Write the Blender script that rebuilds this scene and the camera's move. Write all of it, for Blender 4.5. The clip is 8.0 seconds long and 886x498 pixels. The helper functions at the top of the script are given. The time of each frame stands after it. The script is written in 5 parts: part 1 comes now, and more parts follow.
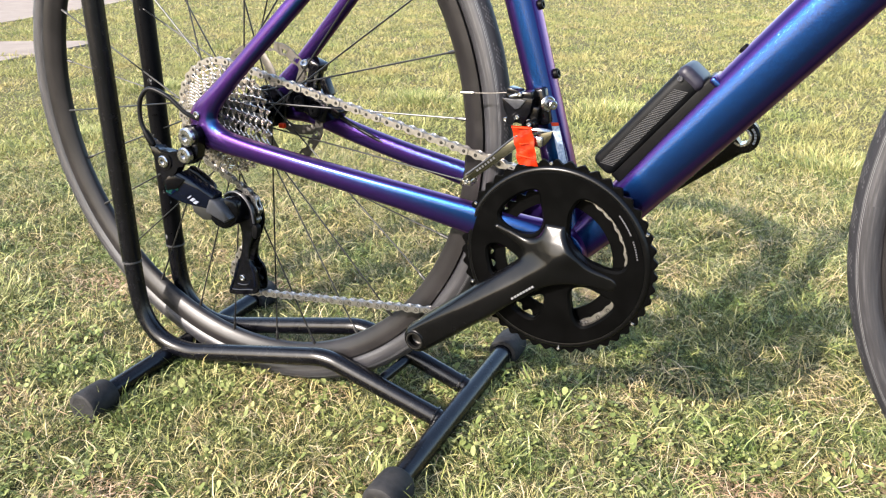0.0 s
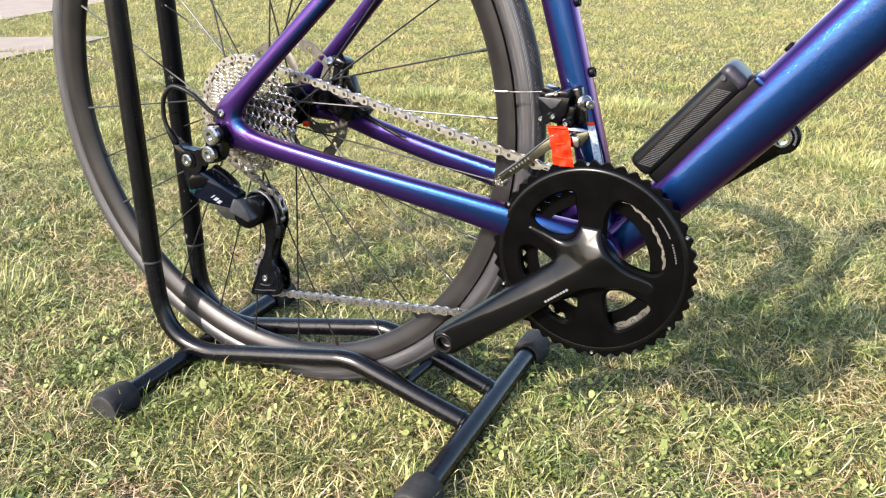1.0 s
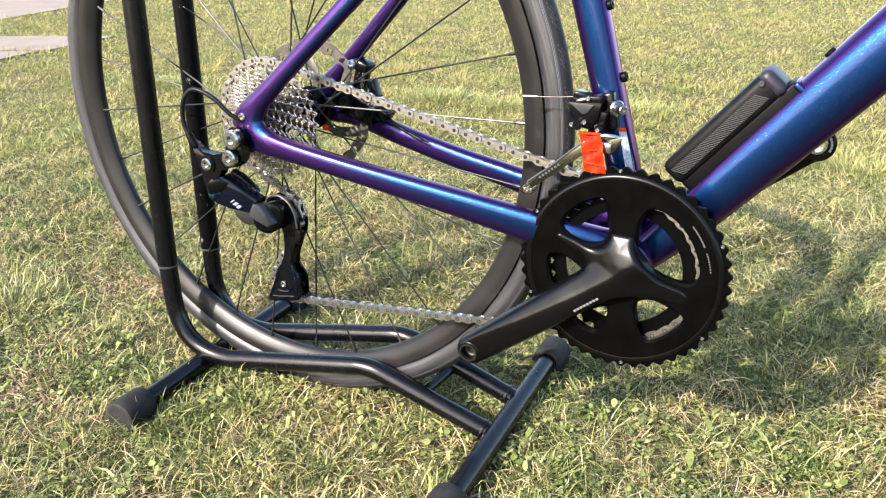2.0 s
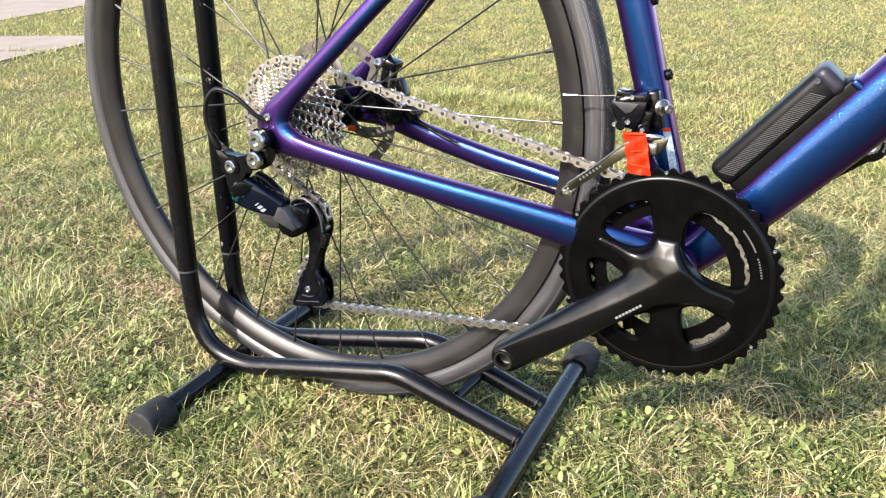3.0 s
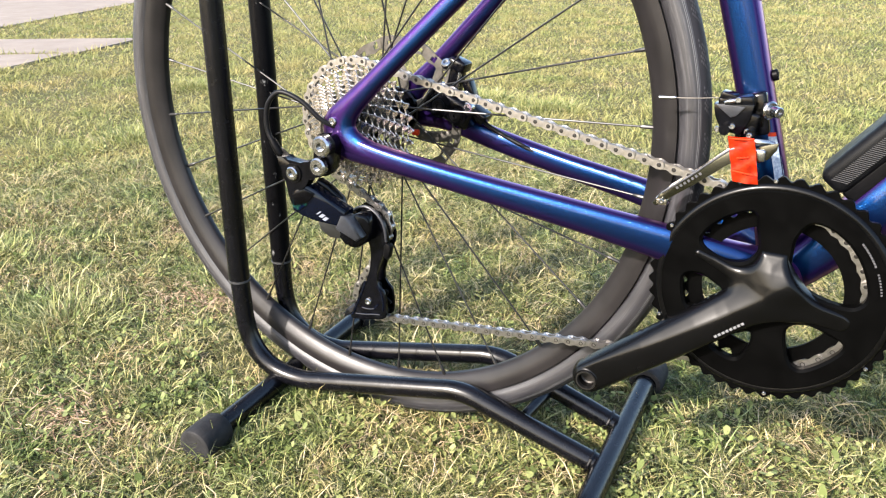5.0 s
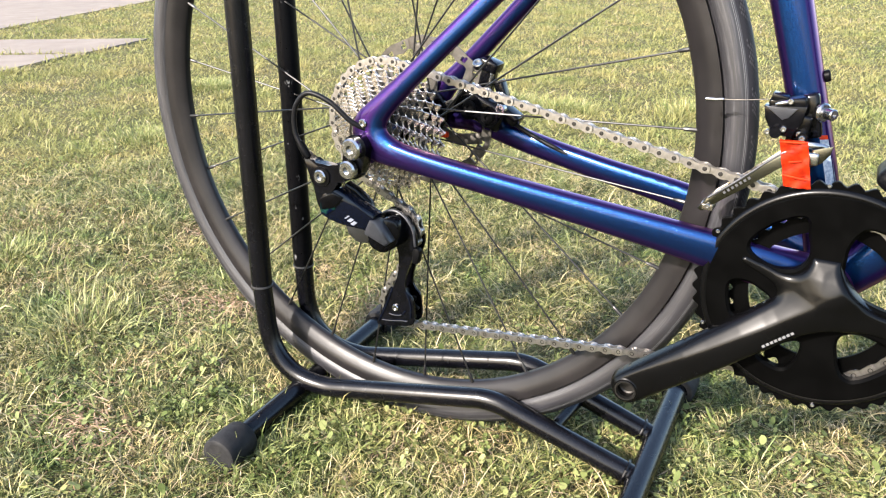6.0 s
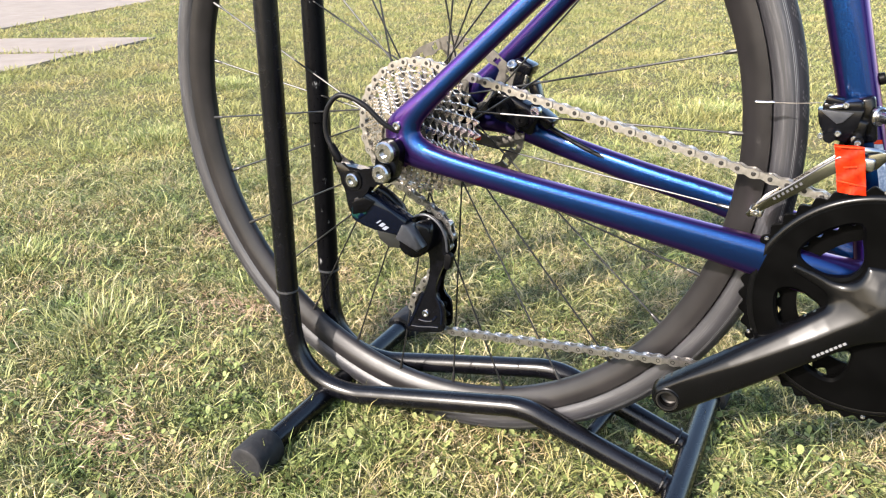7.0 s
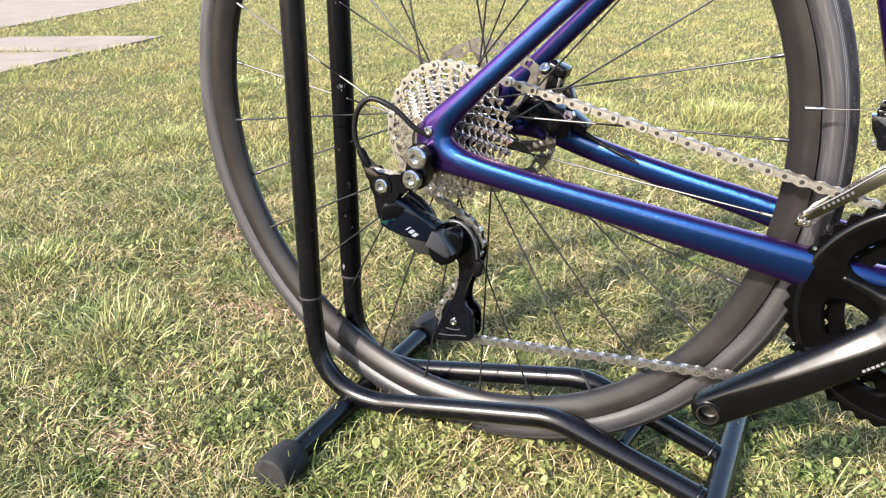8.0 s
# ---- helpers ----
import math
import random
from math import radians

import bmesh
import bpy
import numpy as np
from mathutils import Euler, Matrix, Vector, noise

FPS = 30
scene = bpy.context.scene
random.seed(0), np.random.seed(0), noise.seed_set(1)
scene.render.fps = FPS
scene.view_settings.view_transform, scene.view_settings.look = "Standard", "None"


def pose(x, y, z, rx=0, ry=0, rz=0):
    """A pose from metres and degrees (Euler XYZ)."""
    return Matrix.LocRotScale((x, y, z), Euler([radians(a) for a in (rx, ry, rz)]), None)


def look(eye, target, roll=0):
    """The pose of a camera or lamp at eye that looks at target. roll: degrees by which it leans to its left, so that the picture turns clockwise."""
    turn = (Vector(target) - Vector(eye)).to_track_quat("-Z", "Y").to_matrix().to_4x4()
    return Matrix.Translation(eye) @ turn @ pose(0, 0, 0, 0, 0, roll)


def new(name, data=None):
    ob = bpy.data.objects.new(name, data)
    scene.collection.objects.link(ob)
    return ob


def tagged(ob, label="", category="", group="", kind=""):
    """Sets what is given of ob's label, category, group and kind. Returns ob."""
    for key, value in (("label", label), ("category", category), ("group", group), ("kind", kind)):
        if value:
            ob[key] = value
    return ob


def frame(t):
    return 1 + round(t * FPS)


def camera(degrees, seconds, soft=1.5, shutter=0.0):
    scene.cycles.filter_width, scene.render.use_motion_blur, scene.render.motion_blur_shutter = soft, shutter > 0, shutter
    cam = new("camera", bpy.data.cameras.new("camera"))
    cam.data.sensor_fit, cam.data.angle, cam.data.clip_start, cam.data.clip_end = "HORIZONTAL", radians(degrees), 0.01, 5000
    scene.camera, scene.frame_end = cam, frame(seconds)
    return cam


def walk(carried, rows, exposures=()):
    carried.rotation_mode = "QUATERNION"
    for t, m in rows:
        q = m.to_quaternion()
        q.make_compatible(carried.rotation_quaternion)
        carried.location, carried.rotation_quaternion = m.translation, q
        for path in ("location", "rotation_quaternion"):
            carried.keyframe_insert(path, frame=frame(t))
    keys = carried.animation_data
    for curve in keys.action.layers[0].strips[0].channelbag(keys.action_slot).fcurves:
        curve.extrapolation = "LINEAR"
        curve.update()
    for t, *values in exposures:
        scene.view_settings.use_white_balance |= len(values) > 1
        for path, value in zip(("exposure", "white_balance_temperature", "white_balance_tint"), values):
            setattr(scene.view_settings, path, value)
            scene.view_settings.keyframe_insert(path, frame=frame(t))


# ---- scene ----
cam = camera(59.9, 8.0, soft=1.2)
PATH = [
    (0, (0.615, -0.691, 0.537), (-0.231, 0.964, -0.2), 0.2),
    (0.5, (0.597, -0.692, 0.538), (-0.252, 0.959, -0.205), 0.2),
    (1, (0.584, -0.69, 0.536), (-0.268, 0.959, -0.209), 0.3),
    (1.5, (0.571, -0.69, 0.538), (-0.282, 0.959, -0.206), 0.5),
    (3, (0.517, -0.678, 0.533), (-0.343, 0.965, -0.216), 0.2),
    (3.5, (0.497, -0.676, 0.531), (-0.376, 0.96, -0.218), 0.0),
    (4, (0.477, -0.674, 0.529), (-0.407, 0.957, -0.219), -0.1),
    (4.5, (0.46, -0.671, 0.527), (-0.427, 0.96, -0.219), -0.1),
    (6, (0.408, -0.663, 0.522), (-0.486, 0.964, -0.221), -0.1),
    (6.5, (0.391, -0.663, 0.521), (-0.507, 0.962, -0.222), -0.1),
    (7, (0.374, -0.662, 0.522), (-0.527, 0.96, -0.224), -0.1),
    (7.5, (0.359, -0.658, 0.521), (-0.544, 0.961, -0.227), -0.1),
    (8, (0.341, -0.658, 0.523), (-0.565, 0.96, -0.226), -0.0),
]
walk(cam, [(t, look(eye, target, roll)) for t, eye, target, roll in PATH])

# ---- sky, sun, exposure ----
SUN_TRAVEL = Vector((0.387 * 0.843, 0.922 * 0.843, -0.537))
world = bpy.data.worlds.new("sky")
scene.world = world
world.use_nodes = True
wn = world.node_tree
sky = wn.nodes.new("ShaderNodeTexSky")
sky.sky_type = "NISHITA"
sky.sun_disc = False
sky.sun_elevation = radians(32.5)
sky.sun_rotation = math.atan2(-SUN_TRAVEL.x, -SUN_TRAVEL.y)
sky.air_density, sky.dust_density, sky.ozone_density = 1.0, 2.0, 1.0
wn.nodes["Background"].inputs["Strength"].default_value = 0.13
wn.links.new(sky.outputs["Color"], wn.nodes["Background"].inputs["Color"])
sun = new("sun", bpy.data.lights.new("sun", "SUN"))
sun.data.energy, sun.data.angle, sun.data.color = 3.15, radians(0.53), (1.0, 0.915, 0.84)
sun.rotation_mode = "QUATERNION"
sun.rotation_quaternion = SUN_TRAVEL.to_track_quat("-Z", "Y")
sun.location = (-2, -4, 4)
scene.view_settings.exposure = 2.52


# ---- materials ----
def principled(name, color, rough=0.5, metal=0.0, coat=0.0, spec=0.5):
    m = bpy.data.materials.new(name)
    m.use_nodes = True
    p = m.node_tree.nodes["Principled BSDF"]
    p.inputs["Base Color"].default_value = (*color, 1)
    p.inputs["Roughness"].default_value = rough
    p.inputs["Metallic"].default_value = metal
    p.inputs["Coat Weight"].default_value = coat
    p.inputs["Coat Roughness"].default_value = 0.06
    p.inputs["Specular IOR Level"].default_value = spec
    return m


def noise_node(m, scale, detail=4.0, rough=0.6, coords="Object", stretch=None):
    nt = m.node_tree
    tc = nt.nodes.new("ShaderNodeTexCoord")
    n = nt.nodes.new("ShaderNodeTexNoise")
    n.inputs["Scale"].default_value = scale
    n.inputs["Detail"].default_value = detail
    n.inputs["Roughness"].default_value = rough
    if stretch:
        mp = nt.nodes.new("ShaderNodeMapping")
        mp.inputs["Scale"].default_value = stretch
        nt.links.new(tc.outputs[coords], mp.inputs["Vector"])
        nt.links.new(mp.outputs["Vector"], n.inputs["Vector"])
    else:
        nt.links.new(tc.outputs[coords], n.inputs["Vector"])
    return n


def ramp(m, src, stops):
    r = m.node_tree.nodes.new("ShaderNodeValToRGB")
    els = r.color_ramp.elements
    while len(els) < len(stops):
        els.new(0.5)
    for e, (pos, c) in zip(els, stops):
        e.position = pos
        e.color = (*c, 1) if len(c) == 3 else c
    m.node_tree.links.new(src, r.inputs["Fac"])
    return r


def vary(m, color_a, color_b, scale, rough_a=None, rough_b=None, lo=0.35, hi=0.65, detail=4.0, stretch=None):
    """Noise between two colours and two roughnesses."""
    n = noise_node(m, scale, detail, stretch=stretch)
    p = m.node_tree.nodes["Principled BSDF"]
    m.node_tree.links.new(ramp(m, n.outputs["Fac"], [(lo, color_a), (hi, color_b)]).outputs["Color"], p.inputs["Base Color"])
    if rough_a is not None:
        r2 = ramp(m, noise_node(m, scale * 3.1, 5.0).outputs["Fac"], [(0.3, (rough_a,) * 3), (0.7, (rough_b,) * 3)])
        m.node_tree.links.new(r2.outputs["Color"], p.inputs["Roughness"])
    return m


def bump(m, scale, strength, dist=0.001, detail=3.0, stretch=None):
    n = noise_node(m, scale, detail, stretch=stretch)
    b = m.node_tree.nodes.new("ShaderNodeBump")
    b.inputs["Strength"].default_value = strength
    b.inputs["Distance"].default_value = dist
    m.node_tree.links.new(n.outputs["Fac"], b.inputs["Height"])
    m.node_tree.links.new(b.outputs["Normal"], m.node_tree.nodes["Principled BSDF"].inputs["Normal"])
    return m


def flip_paint():
    """Colour-shift lacquer: blue seen square on, purple at a slant, with glitter flakes under a clear coat."""
    m = bpy.data.materials.new("colour_shift_paint")
    m.use_nodes = True
    nt = m.node_tree
    nt.nodes.remove(nt.nodes["Principled BSDF"])
    out = nt.nodes["Material Output"]
    tc = nt.nodes.new("ShaderNodeTexCoord")
    geo = nt.nodes.new("ShaderNodeNewGeometry")

    def flake_normal(scale, tilt):
        """The surface normal, tipped a little another way in each small cell."""
        vor = nt.nodes.new("ShaderNodeTexVoronoi")
        vor.inputs["Scale"].default_value = scale
        nt.links.new(tc.outputs["Object"], vor.inputs["Vector"])
        mid = nt.nodes.new("ShaderNodeVectorMath")
        mid.operation = "SUBTRACT"
        mid.inputs[1].default_value = (0.5, 0.5, 0.5)
        nt.links.new(vor.outputs["Color"], mid.inputs[0])
        add = nt.nodes.new("ShaderNodeVectorMath")
        add.operation = "MULTIPLY_ADD"
        add.inputs[1].default_value = (tilt, tilt, tilt)
        nt.links.new(mid.outputs[0], add.inputs[0])
        nt.links.new(geo.outputs["Normal"], add.inputs[2])
        unit = nt.nodes.new("ShaderNodeVectorMath")
        unit.operation = "NORMALIZE"
        nt.links.new(add.outputs[0], unit.inputs[0])
        return unit.outputs[0]

    fine, coarse = flake_normal(1900, 0.16), flake_normal(2200, 0.40)

    def gloss(color, rough, normal=None):
        g = nt.nodes.new("ShaderNodeBsdfAnisotropic")
        g.inputs["Color"].default_value = (*color, 1)
        g.inputs["Roughness"].default_value = rough
        nt.links.new(normal or fine, g.inputs["Normal"])
        return g

    def mix(a, b, fac):
        x = nt.nodes.new("ShaderNodeMixShader")
        if isinstance(fac, float):
            x.inputs["Fac"].default_value = fac
        else:
            nt.links.new(fac, x.inputs["Fac"])
        nt.links.new(a.outputs[0], x.inputs[1])
        nt.links.new(b.outputs[0], x.inputs[2])
        return x

    lw = nt.nodes.new("ShaderNodeLayerWeight")
    lw.inputs["Blend"].default_value = 0.5

    def step(a, b):
        r = nt.nodes.new("ShaderNodeMapRange")
        r.inputs["From Min"].default_value, r.inputs["From Max"].default_value = a, b
        nt.links.new(lw.outputs["Facing"], r.inputs["Value"])
        return r.outputs["Result"]

    blue, purple, pink = gloss((0.0012, 0.022, 0.090), 0.33), gloss((0.032, 0.0066, 0.078), 0.36), gloss((0.20, 0.065, 0.19), 0.32)
    glint = gloss((0.06, 0.17, 0.36), 0.16, coarse)
    base = nt.nodes.new("ShaderNodeBsdfDiffuse")
    base.inputs["Color"].default_value = (0.003, 0.004, 0.020, 1)
    flakes = mix(mix(mix(blue, purple, step(0.10, 0.175)), pink, step(0.38, 0.66)), glint, 0.02)
    body = mix(flakes, base, 0.25)
    clear = nt.nodes.new("ShaderNodeBsdfAnisotropic")
    clear.inputs["Roughness"].default_value = 0.13
    clear.inputs["Color"].default_value = (0.7, 0.66, 0.72, 1)
    fr = nt.nodes.new("ShaderNodeFresnel")
    fr.inputs["IOR"].default_value = 1.30
    nt.links.new(mix(body, clear, fr.outputs["Fac"]).outputs[0], out.inputs["Surface"])
    return m


PAINT = flip_paint()
BLACK_TUBE = bump(vary(principled("black_powder_coat", (0.005, 0.005, 0.006), 0.22, spec=0.24), (0.0010, 0.0010, 0.0015), (0.0022, 0.0022, 0.0032), 40, 0.20, 0.29), 900, 0.03)
WORN_TUBE = vary(principled("scuffed_black_paint", (0.005, 0.005, 0.006), 0.3, spec=0.07), (0.0012, 0.0012, 0.0016), (0.10, 0.10, 0.10), 110, 0.25, 0.45, 0.665, 0.71, stretch=(1, 1, 0.4))
RUBBER_CAP = bump(vary(principled("rubber_cap", (0.010, 0.010, 0.011), 0.7, spec=0.15), (0.007, 0.007, 0.0076), (0.016, 0.0155, 0.0155), 55, 0.6, 0.8), 400, 0.15)
RIM = bump(vary(principled("satin_black_rim", (0.02, 0.02, 0.02), 0.4, spec=0.20), (0.0056, 0.0050, 0.0052), (0.0090, 0.0080, 0.0082), 30, 0.32, 0.40), 700, 0.05)


def tyre_material(centre):
    """Dusty rubber with ragged bands that run round the wheel."""
    m = principled("dusty_tyre_rubber", (0.03, 0.03, 0.032), 0.46, spec=0.42)
    nt = m.node_tree
    geo = nt.nodes.new("ShaderNodeTexCoord")
    away = nt.nodes.new("ShaderNodeVectorMath")
    away.operation = "SUBTRACT"
    away.inputs[1].default_value = centre
    nt.links.new(geo.outputs["Object"], away.inputs[0])
    xyz = nt.nodes.new("ShaderNodeSeparateXYZ")
    nt.links.new(away.outputs[0], xyz.inputs[0])
    turn = nt.nodes.new("ShaderNodeMath")
    turn.operation = "ARCTAN2"
    nt.links.new(xyz.outputs["Z"], turn.inputs[0])
    nt.links.new(xyz.outputs["X"], turn.inputs[1])
    flat = nt.nodes.new("ShaderNodeVectorMath")
    flat.operation = "MULTIPLY"
    flat.inputs[1].default_value = (1, 0, 1)
    nt.links.new(away.outputs[0], flat.inputs[0])
    far = nt.nodes.new("ShaderNodeVectorMath")
    far.operation = "LENGTH"
    nt.links.new(flat.outputs[0], far.inputs[0])

    def bands(along, across, detail):
        a = nt.nodes.new("ShaderNodeMath")
        a.operation = "MULTIPLY"
        a.inputs[1].default_value = along
        nt.links.new(turn.outputs[0], a.inputs[0])
        b = nt.nodes.new("ShaderNodeMath")
        b.operation = "MULTIPLY"
        b.inputs[1].default_value = across
        nt.links.new(far.outputs["Value"], b.inputs[0])
        c = nt.nodes.new("ShaderNodeCombineXYZ")
        nt.links.new(a.outputs[0], c.inputs[0])
        nt.links.new(b.outputs[0], c.inputs[1])
        nt.links.new(xyz.outputs["Y"], c.inputs[2])
        n = nt.nodes.new("ShaderNodeTexNoise")
        n.inputs["Scale"].default_value = 1.0
        n.inputs["Detail"].default_value = detail
        n.inputs["Roughness"].default_value = 0.7
        nt.links.new(c.outputs[0], n.inputs["Vector"])
        return n.outputs["Fac"]

    tone = ramp(m, bands(5.0, 330.0, 6), [(0.30, (0.0065, 0.0062, 0.0074)), (0.52, (0.0135, 0.0130, 0.0150)), (0.72, (0.040, 0.039, 0.042))])
    p = nt.nodes["Principled BSDF"]
    nt.links.new(tone.outputs["Color"], p.inputs["Base Color"])
    b = nt.nodes.new("ShaderNodeBump")
    b.inputs["Strength"].default_value = 0.25
    b.inputs["Distance"].default_value = 0.001
    nt.links.new(bands(90.0, 500.0, 4), b.inputs["Height"])
    nt.links.new(b.outputs["Normal"], p.inputs["Normal"])
    return m


TREAD = bump(principled("tread_rubber", (0.011, 0.011, 0.013), 0.55, spec=0.2), 500, 0.3)
TYRE_MARK = principled("grey_sidewall_line", (0.085, 0.085, 0.088), 0.6)
CRANK = bump(vary(principled("anodised_black_crank", (0.004, 0.004, 0.0045), 0.32, spec=0.16), (0.0007, 0.0007, 0.0008), (0.0011, 0.0011, 0.0013), 25, 0.235, 0.275), 1500, 0.006)
RING = bump(vary(principled("matt_black_chainring", (0.004, 0.004, 0.004), 0.36, spec=0.025), (0.0006, 0.0006, 0.0006), (0.0011, 0.0011, 0.0011), 40, 0.3, 0.42), 1200, 0.02)
STEEL = bump(vary(principled("nickel_plated_steel", (0.62, 0.60, 0.56), 0.22, 1.0), (0.38, 0.348, 0.322), (0.50, 0.46, 0.425), 90, 0.22, 0.32), 900, 0.03)
CHAIN = vary(principled("chain_steel", (0.50, 0.48, 0.44), 0.32, 1.0), (0.255, 0.243, 0.235), (0.36, 0.345, 0.335), 160, 0.28, 0.40)
PIN = principled("dark_chain_pin", (0.035, 0.033, 0.031), 0.5, 1.0)
CARRIER = vary(principled("dark_carrier_alloy", (0.03, 0.03, 0.03), 0.4, 0.6), (0.08, 0.075, 0.07), (0.12, 0.113, 0.105), 90)
ROTOR = bump(vary(principled("brushed_rotor_steel", (0.42, 0.40, 0.36), 0.36, 0.75), (0.055, 0.050, 0.043), (0.085, 0.078, 0.068), 120, 0.42, 0.55), 900, 0.08)
SILVER = vary(principled("silver_bolt", (0.62, 0.62, 0.62), 0.25, 1.0), (0.28, 0.28, 0.285), (0.37, 0.37, 0.375), 60, 0.2, 0.28)
GLOSS_BLACK = vary(principled("glossy_black_alloy", (0.004, 0.004, 0.005), 0.16, spec=0.18), (0.0008, 0.0008, 0.0012), (0.0018, 0.0019, 0.0028), 80, 0.12, 0.22)
NAVY = principled("polished_dark_navy", (0.0012, 0.0020, 0.0056), 0.10, 0.0, spec=0.26)
COVER = vary(principled("purple_grey_cover", (0.009, 0.008, 0.013), 0.45, spec=0.2), (0.007, 0.0065, 0.011), (0.011, 0.010, 0.016), 90)
GREY = vary(principled("satin_grey_alloy", (0.05, 0.052, 0.058), 0.38, 0.3), (0.019, 0.020, 0.024), (0.028, 0.029, 0.034), 120)
PLASTIC = bump(vary(principled("black_plastic", (0.007, 0.007, 0.0075), 0.4, spec=0.05), (0.0012, 0.0012, 0.0014), (0.0025, 0.0025, 0.0028), 90, 0.36, 0.5), 900, 0.08)
POD = bump(vary(principled("black_satin_shell", (0.009, 0.0095, 0.0105), 0.4, spec=0.08), (0.0018, 0.0019, 0.0022), (0.0034, 0.0036, 0.004), 70, 0.36, 0.5), 800, 0.07)
RIDGE = principled("grey_ridge_rubber", (0.022, 0.022, 0.023), 0.5)
CABLE = principled("black_cable_housing", (0.004, 0.004, 0.0045), 0.42, spec=0.10)
WHITE = principled("white_print", (0.20, 0.20, 0.21), 0.5)
SPOKE = principled("black_spoke_steel", (0.009, 0.0085, 0.008), 0.32, spec=0.20)
GRIP = principled("moulded_grip_mark", (0.040, 0.040, 0.043), 0.6, spec=0.2)
ORANGE = bump(vary(principled("orange_tape", (0.55, 0.04, 0.012), 0.4, spec=0.12), (0.26, 0.014, 0.003), (0.44, 0.032, 0.006), 160), 120, 0.25, 0.002)
IRIS = vary(principled("teal_tinted_metal", (0.02, 0.10, 0.10), 0.15, 0.8), (0.004, 0.010, 0.045), (0.030, 0.14, 0.11), 160, lo=0.42, hi=0.60)
INNER = principled("pale_satin_alloy", (0.08, 0.08, 0.083), 0.32, 0.9)
STICKER = vary(principled("pale_blue_sticker", (0.42, 0.50, 0.62), 0.5), (0.15, 0.19, 0.26), (0.30, 0.335, 0.39), 420, lo=0.42, hi=0.58)
PRINT = principled("blue_grey_print", (0.15, 0.16, 0.19), 0.5)
BRIGHT_RING = principled("worn_bright_edge", (0.045, 0.045, 0.048), 0.35, 0.5)
GOLD = principled("olive_tinted_plate", (0.095, 0.094, 0.076), 0.24, 1.0)


# ---- mesh builders ----
def part(name, bm, material, parent=None, label="", at=None, smooth=True):
    if isinstance(bm, bpy.types.Mesh):
        me = bm
    else:
        bmesh.ops.recalc_face_normals(bm, faces=bm.faces[:])
        me = bpy.data.meshes.new(name)
        bm.to_mesh(me)
        bm.free()
        me.materials.append(material)
        if smooth:
            me.polygons.foreach_set("use_smooth", [True] * len(me.polygons))
            me.set_sharp_from_angle(angle=radians(38))
    ob = new(name, me)
    if at is not None:
        ob.matrix_basis = at
    if parent is not None:
        ob.parent = parent
        ob.matrix_parent_inverse = parent.matrix_basis.inverted()
    if label:
        tagged(ob, label)
    return ob


def thing(name, place, label, category):
    ob = new(name)
    ob.empty_display_size = 0.05
    ob.matrix_basis = Matrix.Translation(place)
    return tagged(ob, label, category)


def smooth_path(points, n=8):
    """Catmull-Rom through rows of numbers."""
    p = np.array(points, float)
    p = np.vstack([2 * p[0] - p[1], p, 2 * p[-1] - p[-2]])
    out = []
    for i in range(1, len(p) - 2):
        for k in range(n):
            t = k / n
            out.append(0.5 * (2 * p[i] + (p[i + 1] - p[i - 1]) * t + (2 * p[i - 1] - 5 * p[i] + 4 * p[i + 1] - p[i + 2]) * t * t + (3 * p[i] - p[i - 1] - 3 * p[i + 1] + p[i + 2]) * t**3))
    out.append(p[-2])
    return np.array(out)


def rounded_path(points, radius, n=8, first=0.48):
    """Straight legs with bends of the given radius; first: the share of the second leg that the first bend may take."""
    pts = [Vector(p) for p in points]
    out = [pts[0]]
    for k, (a, b, c) in enumerate(zip(pts, pts[1:], pts[2:])):
        u, v = (a - b).normalized(), (c - b).normalized()
        whole = radius / math.tan(max(u.angle(v), 0.05) / 2)
        before = min(whole, (a - b).length * (0.9 if k == 0 else 0.96 - first if k == 1 else 0.48))
        after = min(whole, (c - b).length * (first if k == 0 else 0.48))
        p, q = b + u * before, b + v * after
        for i in range(n + 1):
            t = i / n
            out.append(p * (1 - t) ** 2 + b * 2 * t * (1 - t) + q * t * t)
    out.append(pts[-1])
    return out


def tube(bm, points, ra, rb=None, seg=20, power=2.0, side=(0, 1, 0), cap=True):
    """A tube along points; ra: half width along side, rb: half height; numbers or one for each point."""
    pts = [Vector(p[:3]) for p in points]
    n = len(pts)
    ra = [ra] * n if np.isscalar(ra) else list(ra)
    rb = ra if rb is None else ([rb] * n if np.isscalar(rb) else list(rb))
    rings, s = [], Vector(side)
    for i, p in enumerate(pts):
        t = (pts[min(i + 1, n - 1)] - pts[max(i - 1, 0)]).normalized()
        s = (s - t * s.dot(t)).normalized()
        u = t.cross(s)
        ring = []
        for k in range(seg):
            a = 2 * math.pi * k / seg
            c, d = math.cos(a), math.sin(a)
            x = math.copysign(abs(c) ** (2 / power), c) * ra[i]
            y = math.copysign(abs(d) ** (2 / power), d) * rb[i]
            ring.append(bm.verts.new(p + s * x + u * y))
        rings.append(ring)
    for a, b in zip(rings, rings[1:]):
        for k in range(seg):
            bm.faces.new((a[k], a[(k + 1) % seg], b[(k + 1) % seg], b[k]))
    if cap:
        bm.faces.new(rings[0][::-1])
        bm.faces.new(rings[-1])
    return bm


